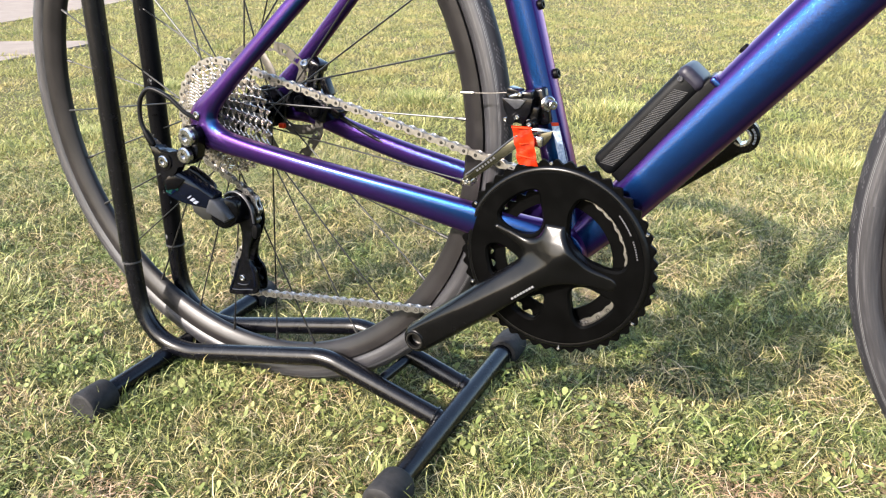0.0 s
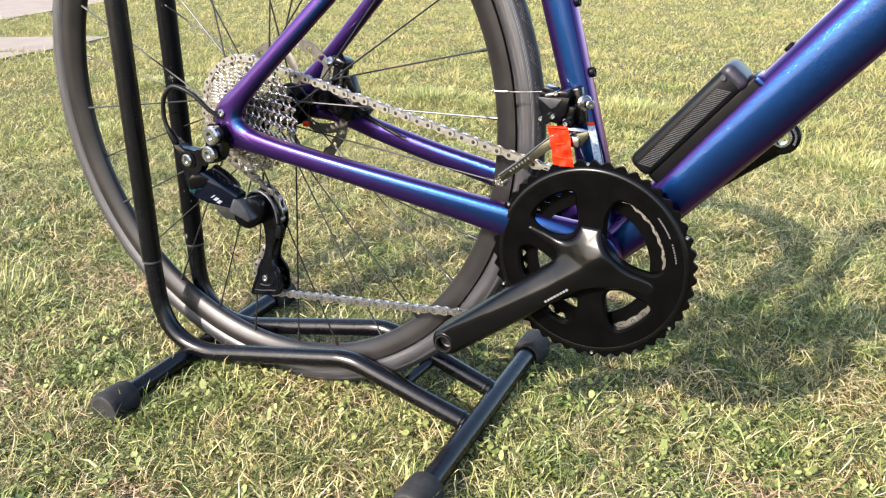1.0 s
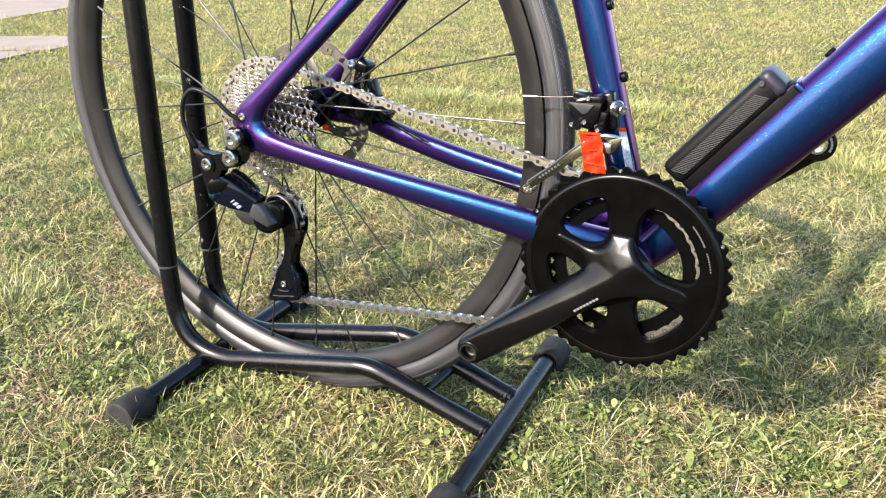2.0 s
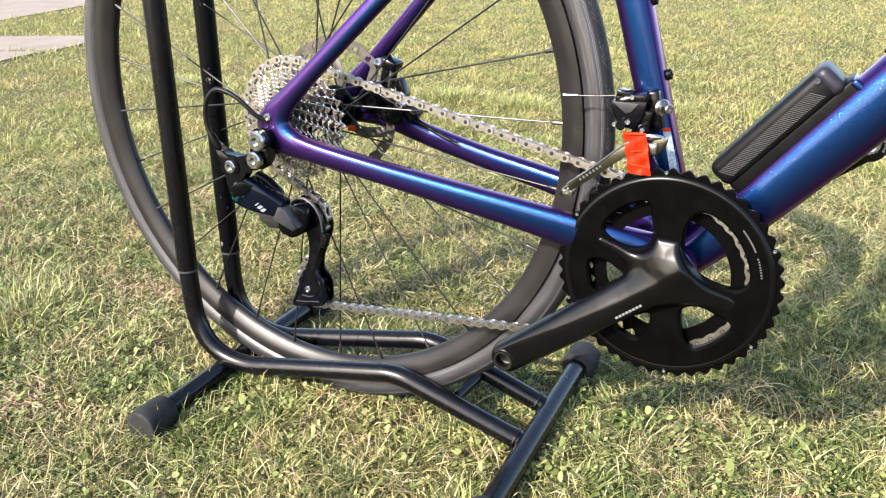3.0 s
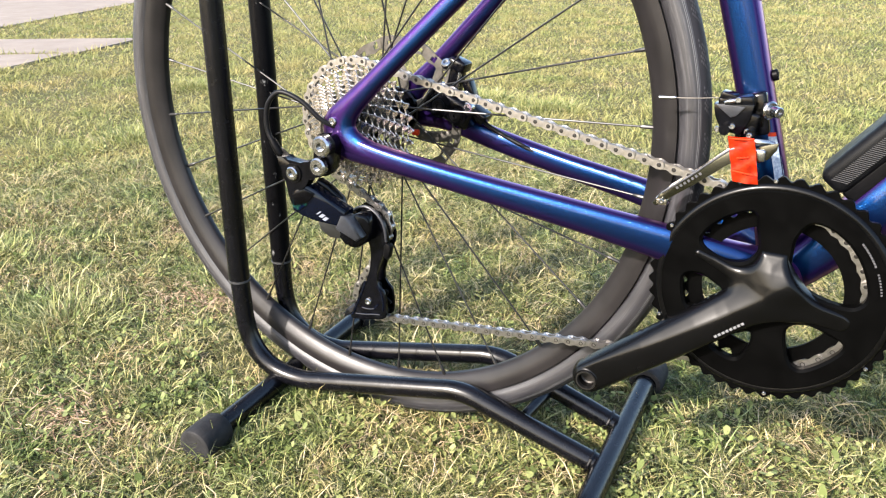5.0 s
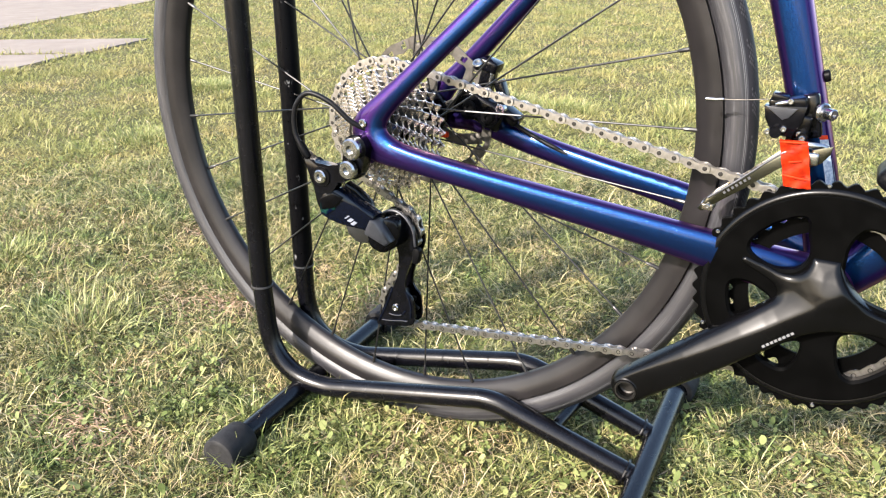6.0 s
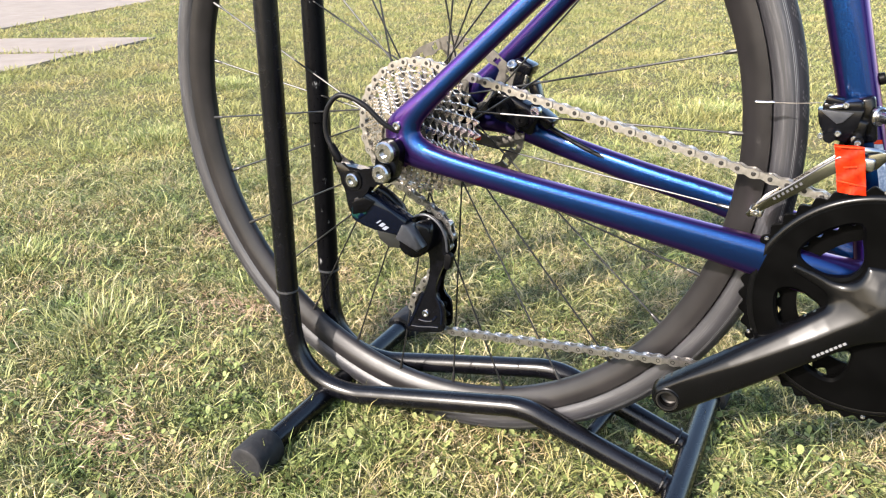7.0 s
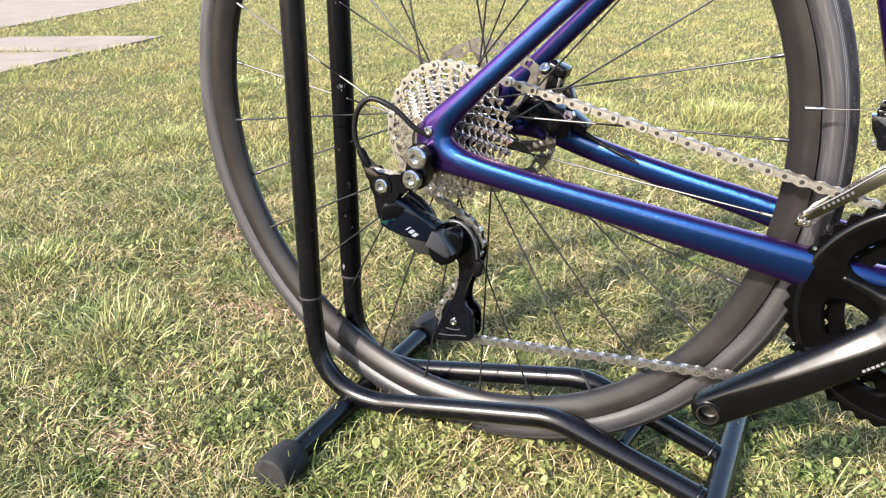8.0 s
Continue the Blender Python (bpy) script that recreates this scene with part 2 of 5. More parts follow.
def revolve(bm, profile, seg=96, m=Matrix(), closed=True, arc=None):
    """Turns a profile of (radius, y) about the y axis."""
    a0, a1 = arc or (0, 2 * math.pi)
    full = arc is None
    count = seg if full else seg + 1
    rings = []
    for k in range(count):
        a = a0 + (a1 - a0) * k / seg
        rings.append([bm.verts.new(m @ Vector((r * math.cos(a), y, r * math.sin(a)))) for r, y in profile])
    n = len(profile)
    for k in range(seg):
        a, b = rings[k], rings[(k + 1) % count]
        for i in range(n if closed else n - 1):
            j = (i + 1) % n
            bm.faces.new((a[i], a[j], b[j], b[i]))
    if not full and closed:
        bm.faces.new(rings[0])
        bm.faces.new(rings[-1][::-1])
    bmesh.ops.remove_doubles(bm, verts=bm.verts[:], dist=1e-7)
    return bm


def prism(bm, outline, y0, y1, bevel=0.0, m=Matrix(), seg=2):
    """A plate: an outline in x and z, between two depths y, with rounded rims."""
    lower = [bm.verts.new((x, y0, z)) for x, z in outline]
    upper = [bm.verts.new((x, y1, z)) for x, z in outline]
    n = len(outline)
    faces = [bm.faces.new(lower), bm.faces.new(upper[::-1])]
    for i in range(n):
        faces.append(bm.faces.new((lower[i], upper[i], upper[(i + 1) % n], lower[(i + 1) % n])))
    if bevel:
        rim = [e for f in faces[:2] for e in f.edges]
        out = bmesh.ops.bevel(bm, geom=rim, offset=bevel, segments=seg, affect="EDGES", profile=0.5)
        lower = [v for v in {v for f in out["faces"] for v in f.verts}]
    if m != Matrix():
        bmesh.ops.transform(bm, matrix=m, verts=bm.verts[:])
    return bm


def box(bm, size, m, bevel=0.002, seg=3):
    made = bmesh.ops.create_cube(bm, size=1.0)["verts"]
    for v in made:
        v.co = Vector((v.co.x * size[0], v.co.y * size[1], v.co.z * size[2]))
    edges = list({e for v in made for e in v.link_edges})
    out = bmesh.ops.bevel(bm, geom=edges, offset=bevel, segments=seg, affect="EDGES", profile=0.5)
    verts = {v for f in out["faces"] for v in f.verts} | {v for v in made if v.is_valid}
    bmesh.ops.transform(bm, matrix=m, verts=list(verts))
    return bm


def capsule(a, b, ra, rb, n=10):
    """The outline round two circles in the x z plane."""
    a, b = Vector(a), Vector(b)
    d = b - a
    phi, k = math.atan2(d.y, d.x), math.acos(max(-1, min(1, (ra - rb) / max(d.length, 1e-6))))
    out = [(a.x + ra * math.cos(t), a.y + ra * math.sin(t)) for t in np.linspace(phi + k, phi + 2 * math.pi - k, n * 2)]
    return out + [(b.x + rb * math.cos(t), b.y + rb * math.sin(t)) for t in np.linspace(phi - k, phi + k, n)]


def bolt_mesh(name, r, h, material, socket=0.5):
    """A round head that faces -y from its seat at the origin, with a socket."""
    s = r * socket
    bm = bmesh.new()
    revolve(bm, [(0, -h + 0.32 * r), (s, -h + 0.32 * r), (s, -h), (r * 0.84, -h), (r, -h + 0.18 * r), (r, 0)], 20, closed=False)
    return part_mesh(name, bm, material)


def part_mesh(name, bm, material):
    bmesh.ops.recalc_face_normals(bm, faces=bm.faces[:])
    me = bpy.data.meshes.new(name)
    bm.to_mesh(me)
    bm.free()
    me.materials.append(material)
    me.polygons.foreach_set("use_smooth", [True] * len(me.polygons))
    me.set_sharp_from_angle(angle=radians(35))
    return me


def T(x, y, z):
    return Matrix.Translation((x, y, z))


def tooth_outline(teeth, root, tip, width=0.5, n=4, phase=0.0):
    """Outline of a sprocket: rounded teeth between round valleys."""
    out = []
    for k in range(teeth * n):
        a = 2 * math.pi * (k / n + phase) / teeth
        w = 0.5 + 0.5 * math.cos(2 * math.pi * k / n)
        r = root + (tip - root) * w ** (1 / (2 * width))
        out.append((r * math.cos(a), r * math.sin(a)))
    return out


def ring_plate(bm, outer, inner_r, y0, y1, chamfer=0.0004):
    """A toothed ring: an outer outline and a round bore, between two depths, its tooth rims chamfered."""
    n = len(outer)

    def row(y, cut):
        out = []
        for x, z in outer:
            r = math.hypot(x, z)
            out.append(bm.verts.new((x * (r - cut) / r, y, z * (r - cut) / r)))
        return out

    def bore(y):
        return [bm.verts.new((inner_r * math.cos(math.atan2(z, x)), y, inner_r * math.sin(math.atan2(z, x)))) for x, z in outer]

    rows = [bore(y0), row(y0, chamfer * 1.6), row(y0 + chamfer, 0), row(y1 - chamfer, 0), row(y1, chamfer * 1.6), bore(y1)]
    for a, b in zip(rows, rows[1:] + rows[:1]):
        for k in range(n):
            j = (k + 1) % n
            bm.faces.new((a[k], a[j], b[j], b[k]))
    return bm


def closed_curve(points, n=6):
    """A smooth closed line through x z points."""
    p = [Vector(q) for q in points]
    out = []
    for i in range(len(p)):
        a, b, c, d = p[i - 1], p[i], p[(i + 1) % len(p)], p[(i + 2) % len(p)]
        for k in range(n):
            t = k / n
            out.append(0.5 * (2 * b + (c - a) * t + (2 * a - 5 * b + 4 * c - d) * t * t + (3 * b - a - 3 * c + d) * t**3))
    return [(q.x, q.y) for q in out]


def pierced(bm, outer, windows, y0, y1, chamfer=0.0):
    """A plate with windows through it, its front rims chamfered."""
    loops = [outer, *windows]
    fronts, backs = [], []
    for k, loop in enumerate(loops):
        n = len(loop)
        front = []
        for i, (x, z) in enumerate(loop):
            a, b = Vector(loop[i - 1]), Vector(loop[(i + 1) % n])
            t = (b - a).normalized()
            nrm = Vector((t.y, -t.x))
            area = sum(u[0] * v[1] - v[0] * u[1] for u, v in zip(loop, loop[1:] + loop[:1]))
            if area < 0:
                nrm = -nrm
            push = -chamfer if k == 0 else chamfer
            front.append(bm.verts.new((x + nrm.x * push, y0, z + nrm.y * push)))
        mid = [bm.verts.new((x, y0 + chamfer, z)) for x, z in loop]
        back = [bm.verts.new((x, y1, z)) for x, z in loop]
        for i in range(n):
            j = (i + 1) % n
            bm.faces.new((front[i], front[j], mid[j], mid[i]))
            bm.faces.new((mid[i], mid[j], back[j], back[i]))
        fronts += [bm.edges.get((front[i], front[(i + 1) % n])) for i in range(n)]
        backs += [bm.edges.get((back[i], back[(i + 1) % n])) for i in range(n)]
    bmesh.ops.triangle_fill(bm, use_beauty=True, use_dissolve=True, edges=fronts, normal=(0, -1, 0))
    bmesh.ops.triangle_fill(bm, use_beauty=True, use_dissolve=True, edges=backs, normal=(0, 1, 0))
    return bm


# ---- ground and paving ----
SOIL = 0.004


def height(x, y):
    """The lawn: small bumps near by, falling gently away with distance."""
    far = np.hypot(x, y)
    small = 0.004 * np.sin(7.1 * x + 1.3) * np.sin(6.3 * y + 0.4) + 0.003 * np.sin(17.0 * x + 4.1 * y) * np.sin(15.0 * y - 5 * x)
    small = small * (0.8 + 1.6 * np.clip((y - 0.22) / 0.25, 0, 1))
    return SOIL - 0.0135 * np.clip(far - 0.8, 0, 8) + small * np.clip((1.9 - far) / 0.7, 0, 1)


def ground_material():
    m = principled("lawn_soil", (0.12, 0.10, 0.05), 0.95, spec=0.1)
    nt = m.node_tree
    p = nt.nodes["Principled BSDF"]
    fine = ramp(m, noise_node(m, 130, 8, 0.75).outputs["Fac"], [(0.34, (0.009, 0.008, 0.005)), (0.52, (0.030, 0.025, 0.013)), (0.66, (0.085, 0.068, 0.038)), (0.80, (0.20, 0.160, 0.098))])
    wide = ramp(m, noise_node(m, 3.2, 5, 0.6).outputs["Fac"], [(0.35, (0.085, 0.098, 0.032)), (0.65, (0.165, 0.145, 0.065))])
    mixer = nt.nodes.new("ShaderNodeMix")
    mixer.data_type = "RGBA"
    mixer.inputs["Factor"].default_value = 0.36
    nt.links.new(fine.outputs["Color"], mixer.inputs["A"])
    nt.links.new(wide.outputs["Color"], mixer.inputs["B"])
    nt.links.new(mixer.outputs["Result"], p.inputs["Base Color"])
    return bump(m, 160, 0.9, 0.006, 6)


def build_ground():
    near = np.arange(-2.0, 2.001, 0.04)
    far = 2.0 * 1.28 ** np.arange(1, 23)
    line = np.concatenate([-far[::-1], near, far])
    gx, gy = np.meshgrid(line, line, indexing="ij")
    gz = height(gx, gy)
    n = len(line)
    co = np.stack([gx, gy, gz], -1).reshape(-1, 3)
    i = np.arange(n * n).reshape(n, n)
    quads = np.stack([i[:-1, :-1], i[1:, :-1], i[1:, 1:], i[:-1, 1:]], -1).reshape(-1, 4)
    me = bpy.data.meshes.new("ground")
    me.from_pydata(co.tolist(), [], quads.tolist())
    me.materials.append(ground_material())
    me.polygons.foreach_set("use_smooth", [True] * len(me.polygons))
    return tagged(new("ground", me), "uneven lawn soil with dry thatch", "ground", kind="structure")


build_ground()

# Corner of the near slabs and the two ways along their edges.
CORNER, ALONG, ACROSS = Vector((-3.563, 2.769)), Vector((0.383, -0.924)), Vector((-0.874, -0.487))
SLABS = [
    [CORNER, CORNER + ALONG * 0.74, CORNER + ALONG * 0.70 + ACROSS * 0.945, CORNER + ACROSS * 0.945],
    [CORNER + ACROSS * 0.960, CORNER + ALONG * 0.70 + ACROSS * 0.960, CORNER + ALONG * 0.66 + ACROSS * 2.9, CORNER + ACROSS * 2.9],
    [CORNER + ALONG * 0.775 + ACROSS * 0.03, CORNER + ALONG * 3.6, CORNER + ALONG * 3.6 + ACROSS * 2.9, CORNER + ALONG * 1.02 + ACROSS * 2.9],
]
ROAD, ROAD_WAY, ROAD_SIDE = Vector((-6.304, 4.827)), Vector((0.5075, -0.8616)), Vector((-0.8616, -0.5075))
SLABS.append([ROAD - ROAD_WAY * 4, ROAD + ROAD_WAY * 6.2, ROAD + ROAD_WAY * 6.2 + ROAD_SIDE * 3.4, ROAD - ROAD_WAY * 4 + ROAD_SIDE * 3.4])


def build_paving():
    m = principled("weathered_concrete", (0.45, 0.42, 0.38), 0.9, spec=0.08)
    vary(m, (0.134, 0.112, 0.094), (0.182, 0.154, 0.130), 4.5, 0.75, 0.92, 0.3, 0.7, 8)
    bump(m, 90, 0.35, 0.003, 6)
    root = None
    for poly in SLABS:
        bm = bmesh.new()
        cells = 12
        rows = []
        for i in range(cells + 1):
            u = i / cells
            left, right = poly[0].lerp(poly[1], u), poly[3].lerp(poly[2], u)
            rows.append([left.lerp(right, j / cells) for j in range(cells + 1)])
        top = [[bm.verts.new((p.x, p.y, float(height(p.x, p.y)) + 0.012)) for p in row] for row in rows]
        for i in range(cells):
            for j in range(cells):
                bm.faces.new((top[i][j], top[i + 1][j], top[i + 1][j + 1], top[i][j + 1]))
        rim = [top[i][0] for i in range(cells + 1)] + [top[cells][j] for j in range(1, cells + 1)] + [top[i][cells] for i in range(cells - 1, -1, -1)] + [top[0][j] for j in range(cells - 1, 0, -1)]
        foot = [bm.verts.new(v.co - Vector((0, 0, 0.09))) for v in rim]
        n = len(rim)
        for i in range(n):
            bm.faces.new((rim[i], rim[(i + 1) % n], foot[(i + 1) % n], foot[i]))
        bm.faces.new(foot)
        if root is None:
            root = part("pavement", bm, m)
            tagged(root, "pale weathered concrete paving beside the lawn", "pavement", kind="structure")
        else:
            part("slab", bm, m, root)


build_paving()


def on_slab(x, y):
    """Which of the points lie on the paving."""
    out = np.zeros(len(x), bool)
    for poly in SLABS:
        inside = np.ones(len(x), bool)
        turn = sum((b.x - a.x) * (b.y + a.y) for a, b in zip(poly, poly[1:] + poly[:1]))
        for a, b in zip(poly, poly[1:] + poly[:1]):
            side = (b.x - a.x) * (y - a.y) - (b.y - a.y) * (x - a.x)
            inside &= (side < 0) if turn > 0 else (side > 0)
        out |= inside
    return out


# ---- the bike stand ----
def build_stand():
    root = thing("bike_stand", (0.08, 0.01, 0.02), "black tubular steel bike stand with rubber feet on grass", "bike stand")
    # each side: an upright, a bend, a low rail with a hump, and a slope down to the front foot bar
    sides = (
        ("near", [(-0.168, -0.048, 0.56), (-0.171, -0.048, 0.15), (-0.1635, -0.0510, 0.0345), (-0.0820, -0.0465, 0.0370), (0.118, -0.029, 0.073), (0.272, -0.019, 0.024)]),
        ("far", [(-0.166, 0.023, 0.56), (-0.166, 0.023, 0.15), (-0.166, 0.024, 0.040), (-0.085, 0.030, 0.041), (0.125, 0.045, 0.082), (0.268, 0.056, 0.026)]),
    )
    for which, pts in sides:
        low = [(pts[1][0], pts[1][1], 0.158)] + pts[2:]
        rail = part("rail", tube(bmesh.new(), rounded_path(low, 0.078, 12, 0.9), 0.0112, seg=20), BLACK_TUBE, root)
        bm = bmesh.new()
        tube(bm, [Vector(pts[0]), Vector((pts[1][0], pts[1][1], 0.150))], 0.0122, seg=20)
        up = part("upright", bm, BLACK_TUBE if which == "near" else WORN_TUBE, root, "" if which == "near" else "scuffed black upright tube")
        bm = bmesh.new()
        revolve(bm, [(0.0114, 0.0016), (0.0125, 0.0012), (0.0127, 0), (0.0125, -0.0012), (0.0114, -0.0016)], 24, T(pts[1][0], pts[1][1], 0.1505) @ Matrix.Rotation(math.pi / 2, 4, "X"))
        part("collar", bm, BRIGHT_RING, up, "thin worn bright joint")
        # weld bead where the rail meets the front bar
        bm = bmesh.new()
        q = Vector(pts[-1])
        d = (q - Vector(pts[-2])).normalized()
        ax, ay = d.orthogonal().normalized(), d.cross(d.orthogonal().normalized())
        loop = [q - d * 0.010 + (ax * math.cos(a) + ay * math.sin(a)) * (0.0116 + 0.0006 * math.sin(9 * a)) for a in np.linspace(0, 2 * math.pi, 25)]
        tube(bm, loop, 0.0018, seg=8, side=d)
        part("weld_bead", bm, BLACK_TUBE, rail)
    # top loop that joins the uprights, out of sight above
    arch = rounded_path([(-0.168, -0.048, 0.55), (-0.167, -0.048, 0.62), (-0.167, 0.023, 0.62), (-0.166, 0.023, 0.55)], 0.034, 8)
    part("arch", tube(bmesh.new(), arch, 0.0122, seg=18), BLACK_TUBE, root)
    # short cross strut that carries the tyre
    part("strut", tube(bmesh.new(), [(0.181, -0.026, 0.047), (0.190, 0.046, 0.052)], 0.0065, seg=14), BLACK_TUBE, root)
    for a, b, in (((-0.1145, -0.194, 0.026), (-0.1350, 0.166, 0.026)), ((0.2840, -0.176, 0.026), (0.2720, 0.192, 0.026))):
        a, b = Vector(a), Vector(b)
        bar = part("foot_bar", tube(bmesh.new(), [a, b], 0.0125, seg=22, side=(1, 0, 0)), BLACK_TUBE, root)
        for e, o in ((a, b), (b, a)):
            d = (o - e).normalized()
            m = Matrix.Translation(e) @ d.to_track_quat("Y", "Z").to_matrix().to_4x4()
            bm = bmesh.new()
            revolve(bm, [(0, -0.0034), (0.0120, -0.0036), (0.0140, -0.0041), (0.0178, -0.0040), (0.0194, -0.0030), (0.0203, -0.0005), (0.0204, 0.004), (0.0205, 0.024), (0.0198, 0.0345), (0.0180, 0.0375), (0.0130, 0.038), (0.0128, 0.01)], 36, m, closed=False)
            cap = part("end_cap", bm, RUBBER_CAP, bar, "dull black rubber end cap")
    return root


build_stand()

# ---- the bicycle ----
bike = thing("bicycle", (0.4, 0, 0.0), "road bicycle with blue to purple colour-shift frame in a stand", "bicycle")
AXLE = Vector((-0.006, 0, 0.351))
BB = Vector((0.4045, 0, 0.2625))
CRANK_ANGLE = math.atan2(-0.1068, -0.1360)


def loft(name, rows, parent=bike, material=PAINT, label="", power=2.3, n=8, seg=28):
    """Rows of x, y, z, half width, half height, run through smoothly."""
    s = smooth_path(rows, n)
    return part(name, tube(bmesh.new(), s[:, :3], s[:, 3], s[:, 4], seg, power), material, parent, label)


def build_frame():
    # stays on the drive side run into one dropout
    stay = loft("chainstay", [(-0.002, -0.0665, 0.3475, 0.0070, 0.0135), (0.012, -0.0672, 0.3400, 0.0082, 0.0135), (0.05, -0.0655, 0.3322, 0.0090, 0.0112), (0.115, -0.0610, 0.3215, 0.0095, 0.0109), (0.19, -0.0545, 0.3090, 0.0098, 0.0122), (0.27, -0.0480, 0.2960, 0.0100, 0.0141), (0.345, -0.0400, 0.2820, 0.0110, 0.0172), (0.392, -0.0250, 0.2700, 0.0160, 0.0190)], power=3.0)
    loft("dropout", [(0.040, -0.0635, 0.4025, 0.0078, 0.0095), (0.020, -0.0655, 0.3835, 0.0082, 0.0112), (0.0085, -0.0665, 0.3700, 0.0084, 0.0130), (0.0055, -0.0670, 0.3570, 0.0086, 0.0140), (0.0120, -0.0672, 0.3450, 0.0088, 0.0140), (0.0300, -0.0665, 0.3365, 0.0090, 0.0126), (0.0600, -0.0650, 0.3302, 0.0088, 0.0106)], power=2.2)
    loft("dropout_lobe", [(0.0085, -0.0665, 0.3790, 0.0040, 0.0040), (0.0020, -0.0668, 0.3715, 0.0070, 0.0090), (-0.0030, -0.0670, 0.3590, 0.0080, 0.0128), (-0.0010, -0.0670, 0.3450, 0.0078, 0.0120), (0.0040, -0.0668, 0.3330, 0.0070, 0.0100), (0.0080, -0.0665, 0.3270, 0.0045, 0.0060)], power=2.2)
    part("bolt", bolt_mesh("bolt", 0.0042, 0.0030, SILVER, 0.45), SILVER, stay, "small silver bolt", T(0.0, -0.0744, 0.3640))
    loft("seat_stay", [(-0.003, -0.0665, 0.3440, 0.0070, 0.0135), (0.000, -0.0670, 0.3600, 0.0078, 0.0150), (0.010, -0.0660, 0.3735, 0.0084, 0.0125), (0.033, -0.0640, 0.3960, 0.0080, 0.0094), (0.075, -0.0590, 0.4360, 0.0078, 0.0086), (0.128, -0.0520, 0.4860, 0.0078, 0.0085), (0.210, -0.0400, 0.5640, 0.0080, 0.0088), (0.291, -0.0150, 0.6480, 0.0085, 0.0100)], power=2.7)
    left = loft("chainstay", [(-0.004, 0.0665, 0.3480, 0.0070, 0.0150), (0.02, 0.0668, 0.3480, 0.0080, 0.0145), (0.055, 0.0655, 0.3440, 0.0088, 0.0125), (0.115, 0.0610, 0.3290, 0.0092, 0.0115), (0.19, 0.0550, 0.3140, 0.0096, 0.0115), (0.27, 0.0490, 0.3000, 0.0100, 0.0130), (0.345, 0.0400, 0.2830, 0.0110, 0.0165), (0.392, 0.0250, 0.2700, 0.0160, 0.0190)], power=2.8)
    hose = smooth_path([(0.083, 0.058, 0.355), (0.110, 0.0525, 0.343), (0.140, 0.0510, 0.3310), (0.168, 0.0510, 0.3215), (0.190, 0.0540, 0.3160)], 8)
    part("brake_hose", tube(bmesh.new(), hose, 0.0024, seg=10), CABLE, left)
    loft("seat_stay", [(-0.004, 0.0665, 0.3520, 0.0070, 0.0150), (0.000, 0.0670, 0.3640, 0.0078, 0.0150), (0.014, 0.0655, 0.3800, 0.0082, 0.0120), (0.036, 0.0640, 0.4010, 0.0080, 0.0100), (0.073, 0.0590, 0.4370, 0.0078, 0.0090), (0.124, 0.0520, 0.4865, 0.0078, 0.0088), (0.204, 0.0400, 0.5650, 0.0080, 0.0090), (0.286, 0.0150, 0.6480, 0.0085, 0.0100)])
    seat = loft("seat_tube", [(0.4045, 0, 0.275, 0.020, 0.017), (0.394, 0, 0.315, 0.0175, 0.0155), (0.3835, 0, 0.355, 0.0160, 0.0148), (0.3655, 0, 0.416, 0.0155, 0.0145), (0.3445, 0, 0.4845, 0.0155, 0.0150), (0.3175, 0, 0.572, 0.0155, 0.0150), (0.277, 0, 0.705, 0.0155, 0.0150)], power=2.6)
    dome = bolt_mesh("cage_bolt", 0.0046, 0.0040, PLASTIC, 0.5)
    for z in (0.4255, 0.4860):
        x = 0.3633 - 0.306 * (z - 0.424) + 0.0155
        part("cage_bolt", dome, PLASTIC, seat, "black bottle cage bolt", T(x - 0.0005, 0, z) @ Matrix.Rotation(radians(90), 4, "Z") @ Matrix.Rotation(radians(-17), 4, "X"))
    # label near the foot of the seat tube
    def strip(z0, z1, name, material, parent):
        bm = bmesh.new()
        rows = []
        for z in np.linspace(z0, z1, 5):
            cx = np.interp(z, [0.315, 0.355, 0.416], [0.394, 0.3835, 0.3655])
            ra, rb = np.interp(z, [0.315, 0.355, 0.416], [0.0175, 0.0160, 0.0155]) + 0.0004, np.interp(z, [0.315, 0.355, 0.416], [0.0155, 0.0148, 0.0145]) + 0.0004
            row = []
            for a in np.linspace(radians(-70), radians(4), 9):
                c, d = math.cos(a), math.sin(a)
                row.append(bm.verts.new((cx + math.copysign(abs(c) ** (2 / 2.6), c) * rb, math.copysign(abs(d) ** (2 / 2.6), d) * ra, z)))
            rows.append(row)
        for a, b in zip(rows, rows[1:]):
            for k in range(8):
                bm.faces.new((a[k], a[k + 1], b[k + 1], b[k]))
        return part(name, bm, material, parent)
    card = strip(0.344, 0.380, "sticker", STICKER, seat)
    tagged(card, "pale blue and white warning sticker")
    strip(0.380, 0.3832, "sticker_band", ORANGE, seat)
    # down tube with a flattened seat for the storage shell
    down = loft("down_tube", [(0.4105, 0, 0.2625, 0.024, 0.018), (0.4400, 0, 0.2950, 0.0235, 0.0205), (0.4700, 0, 0.3315, 0.0235, 0.0225), (0.5150, 0, 0.3868, 0.0235, 0.0245), (0.5920, 0, 0.4810, 0.0235, 0.0258), (0.6900, 0, 0.6010, 0.0225, 0.0255), (0.7700, 0, 0.6990, 0.0215, 0.0245)], power=2.7, seg=44)
    part("cage_bolt", dome, PLASTIC, down, "black bottle cage bolt", T(0.5413, 0, 0.4567) @ Matrix.Rotation(radians(-90), 4, "Z") @ Matrix.Rotation(radians(-39), 4, "X"))
    # shell round the crank bearing
    bm = bmesh.new()
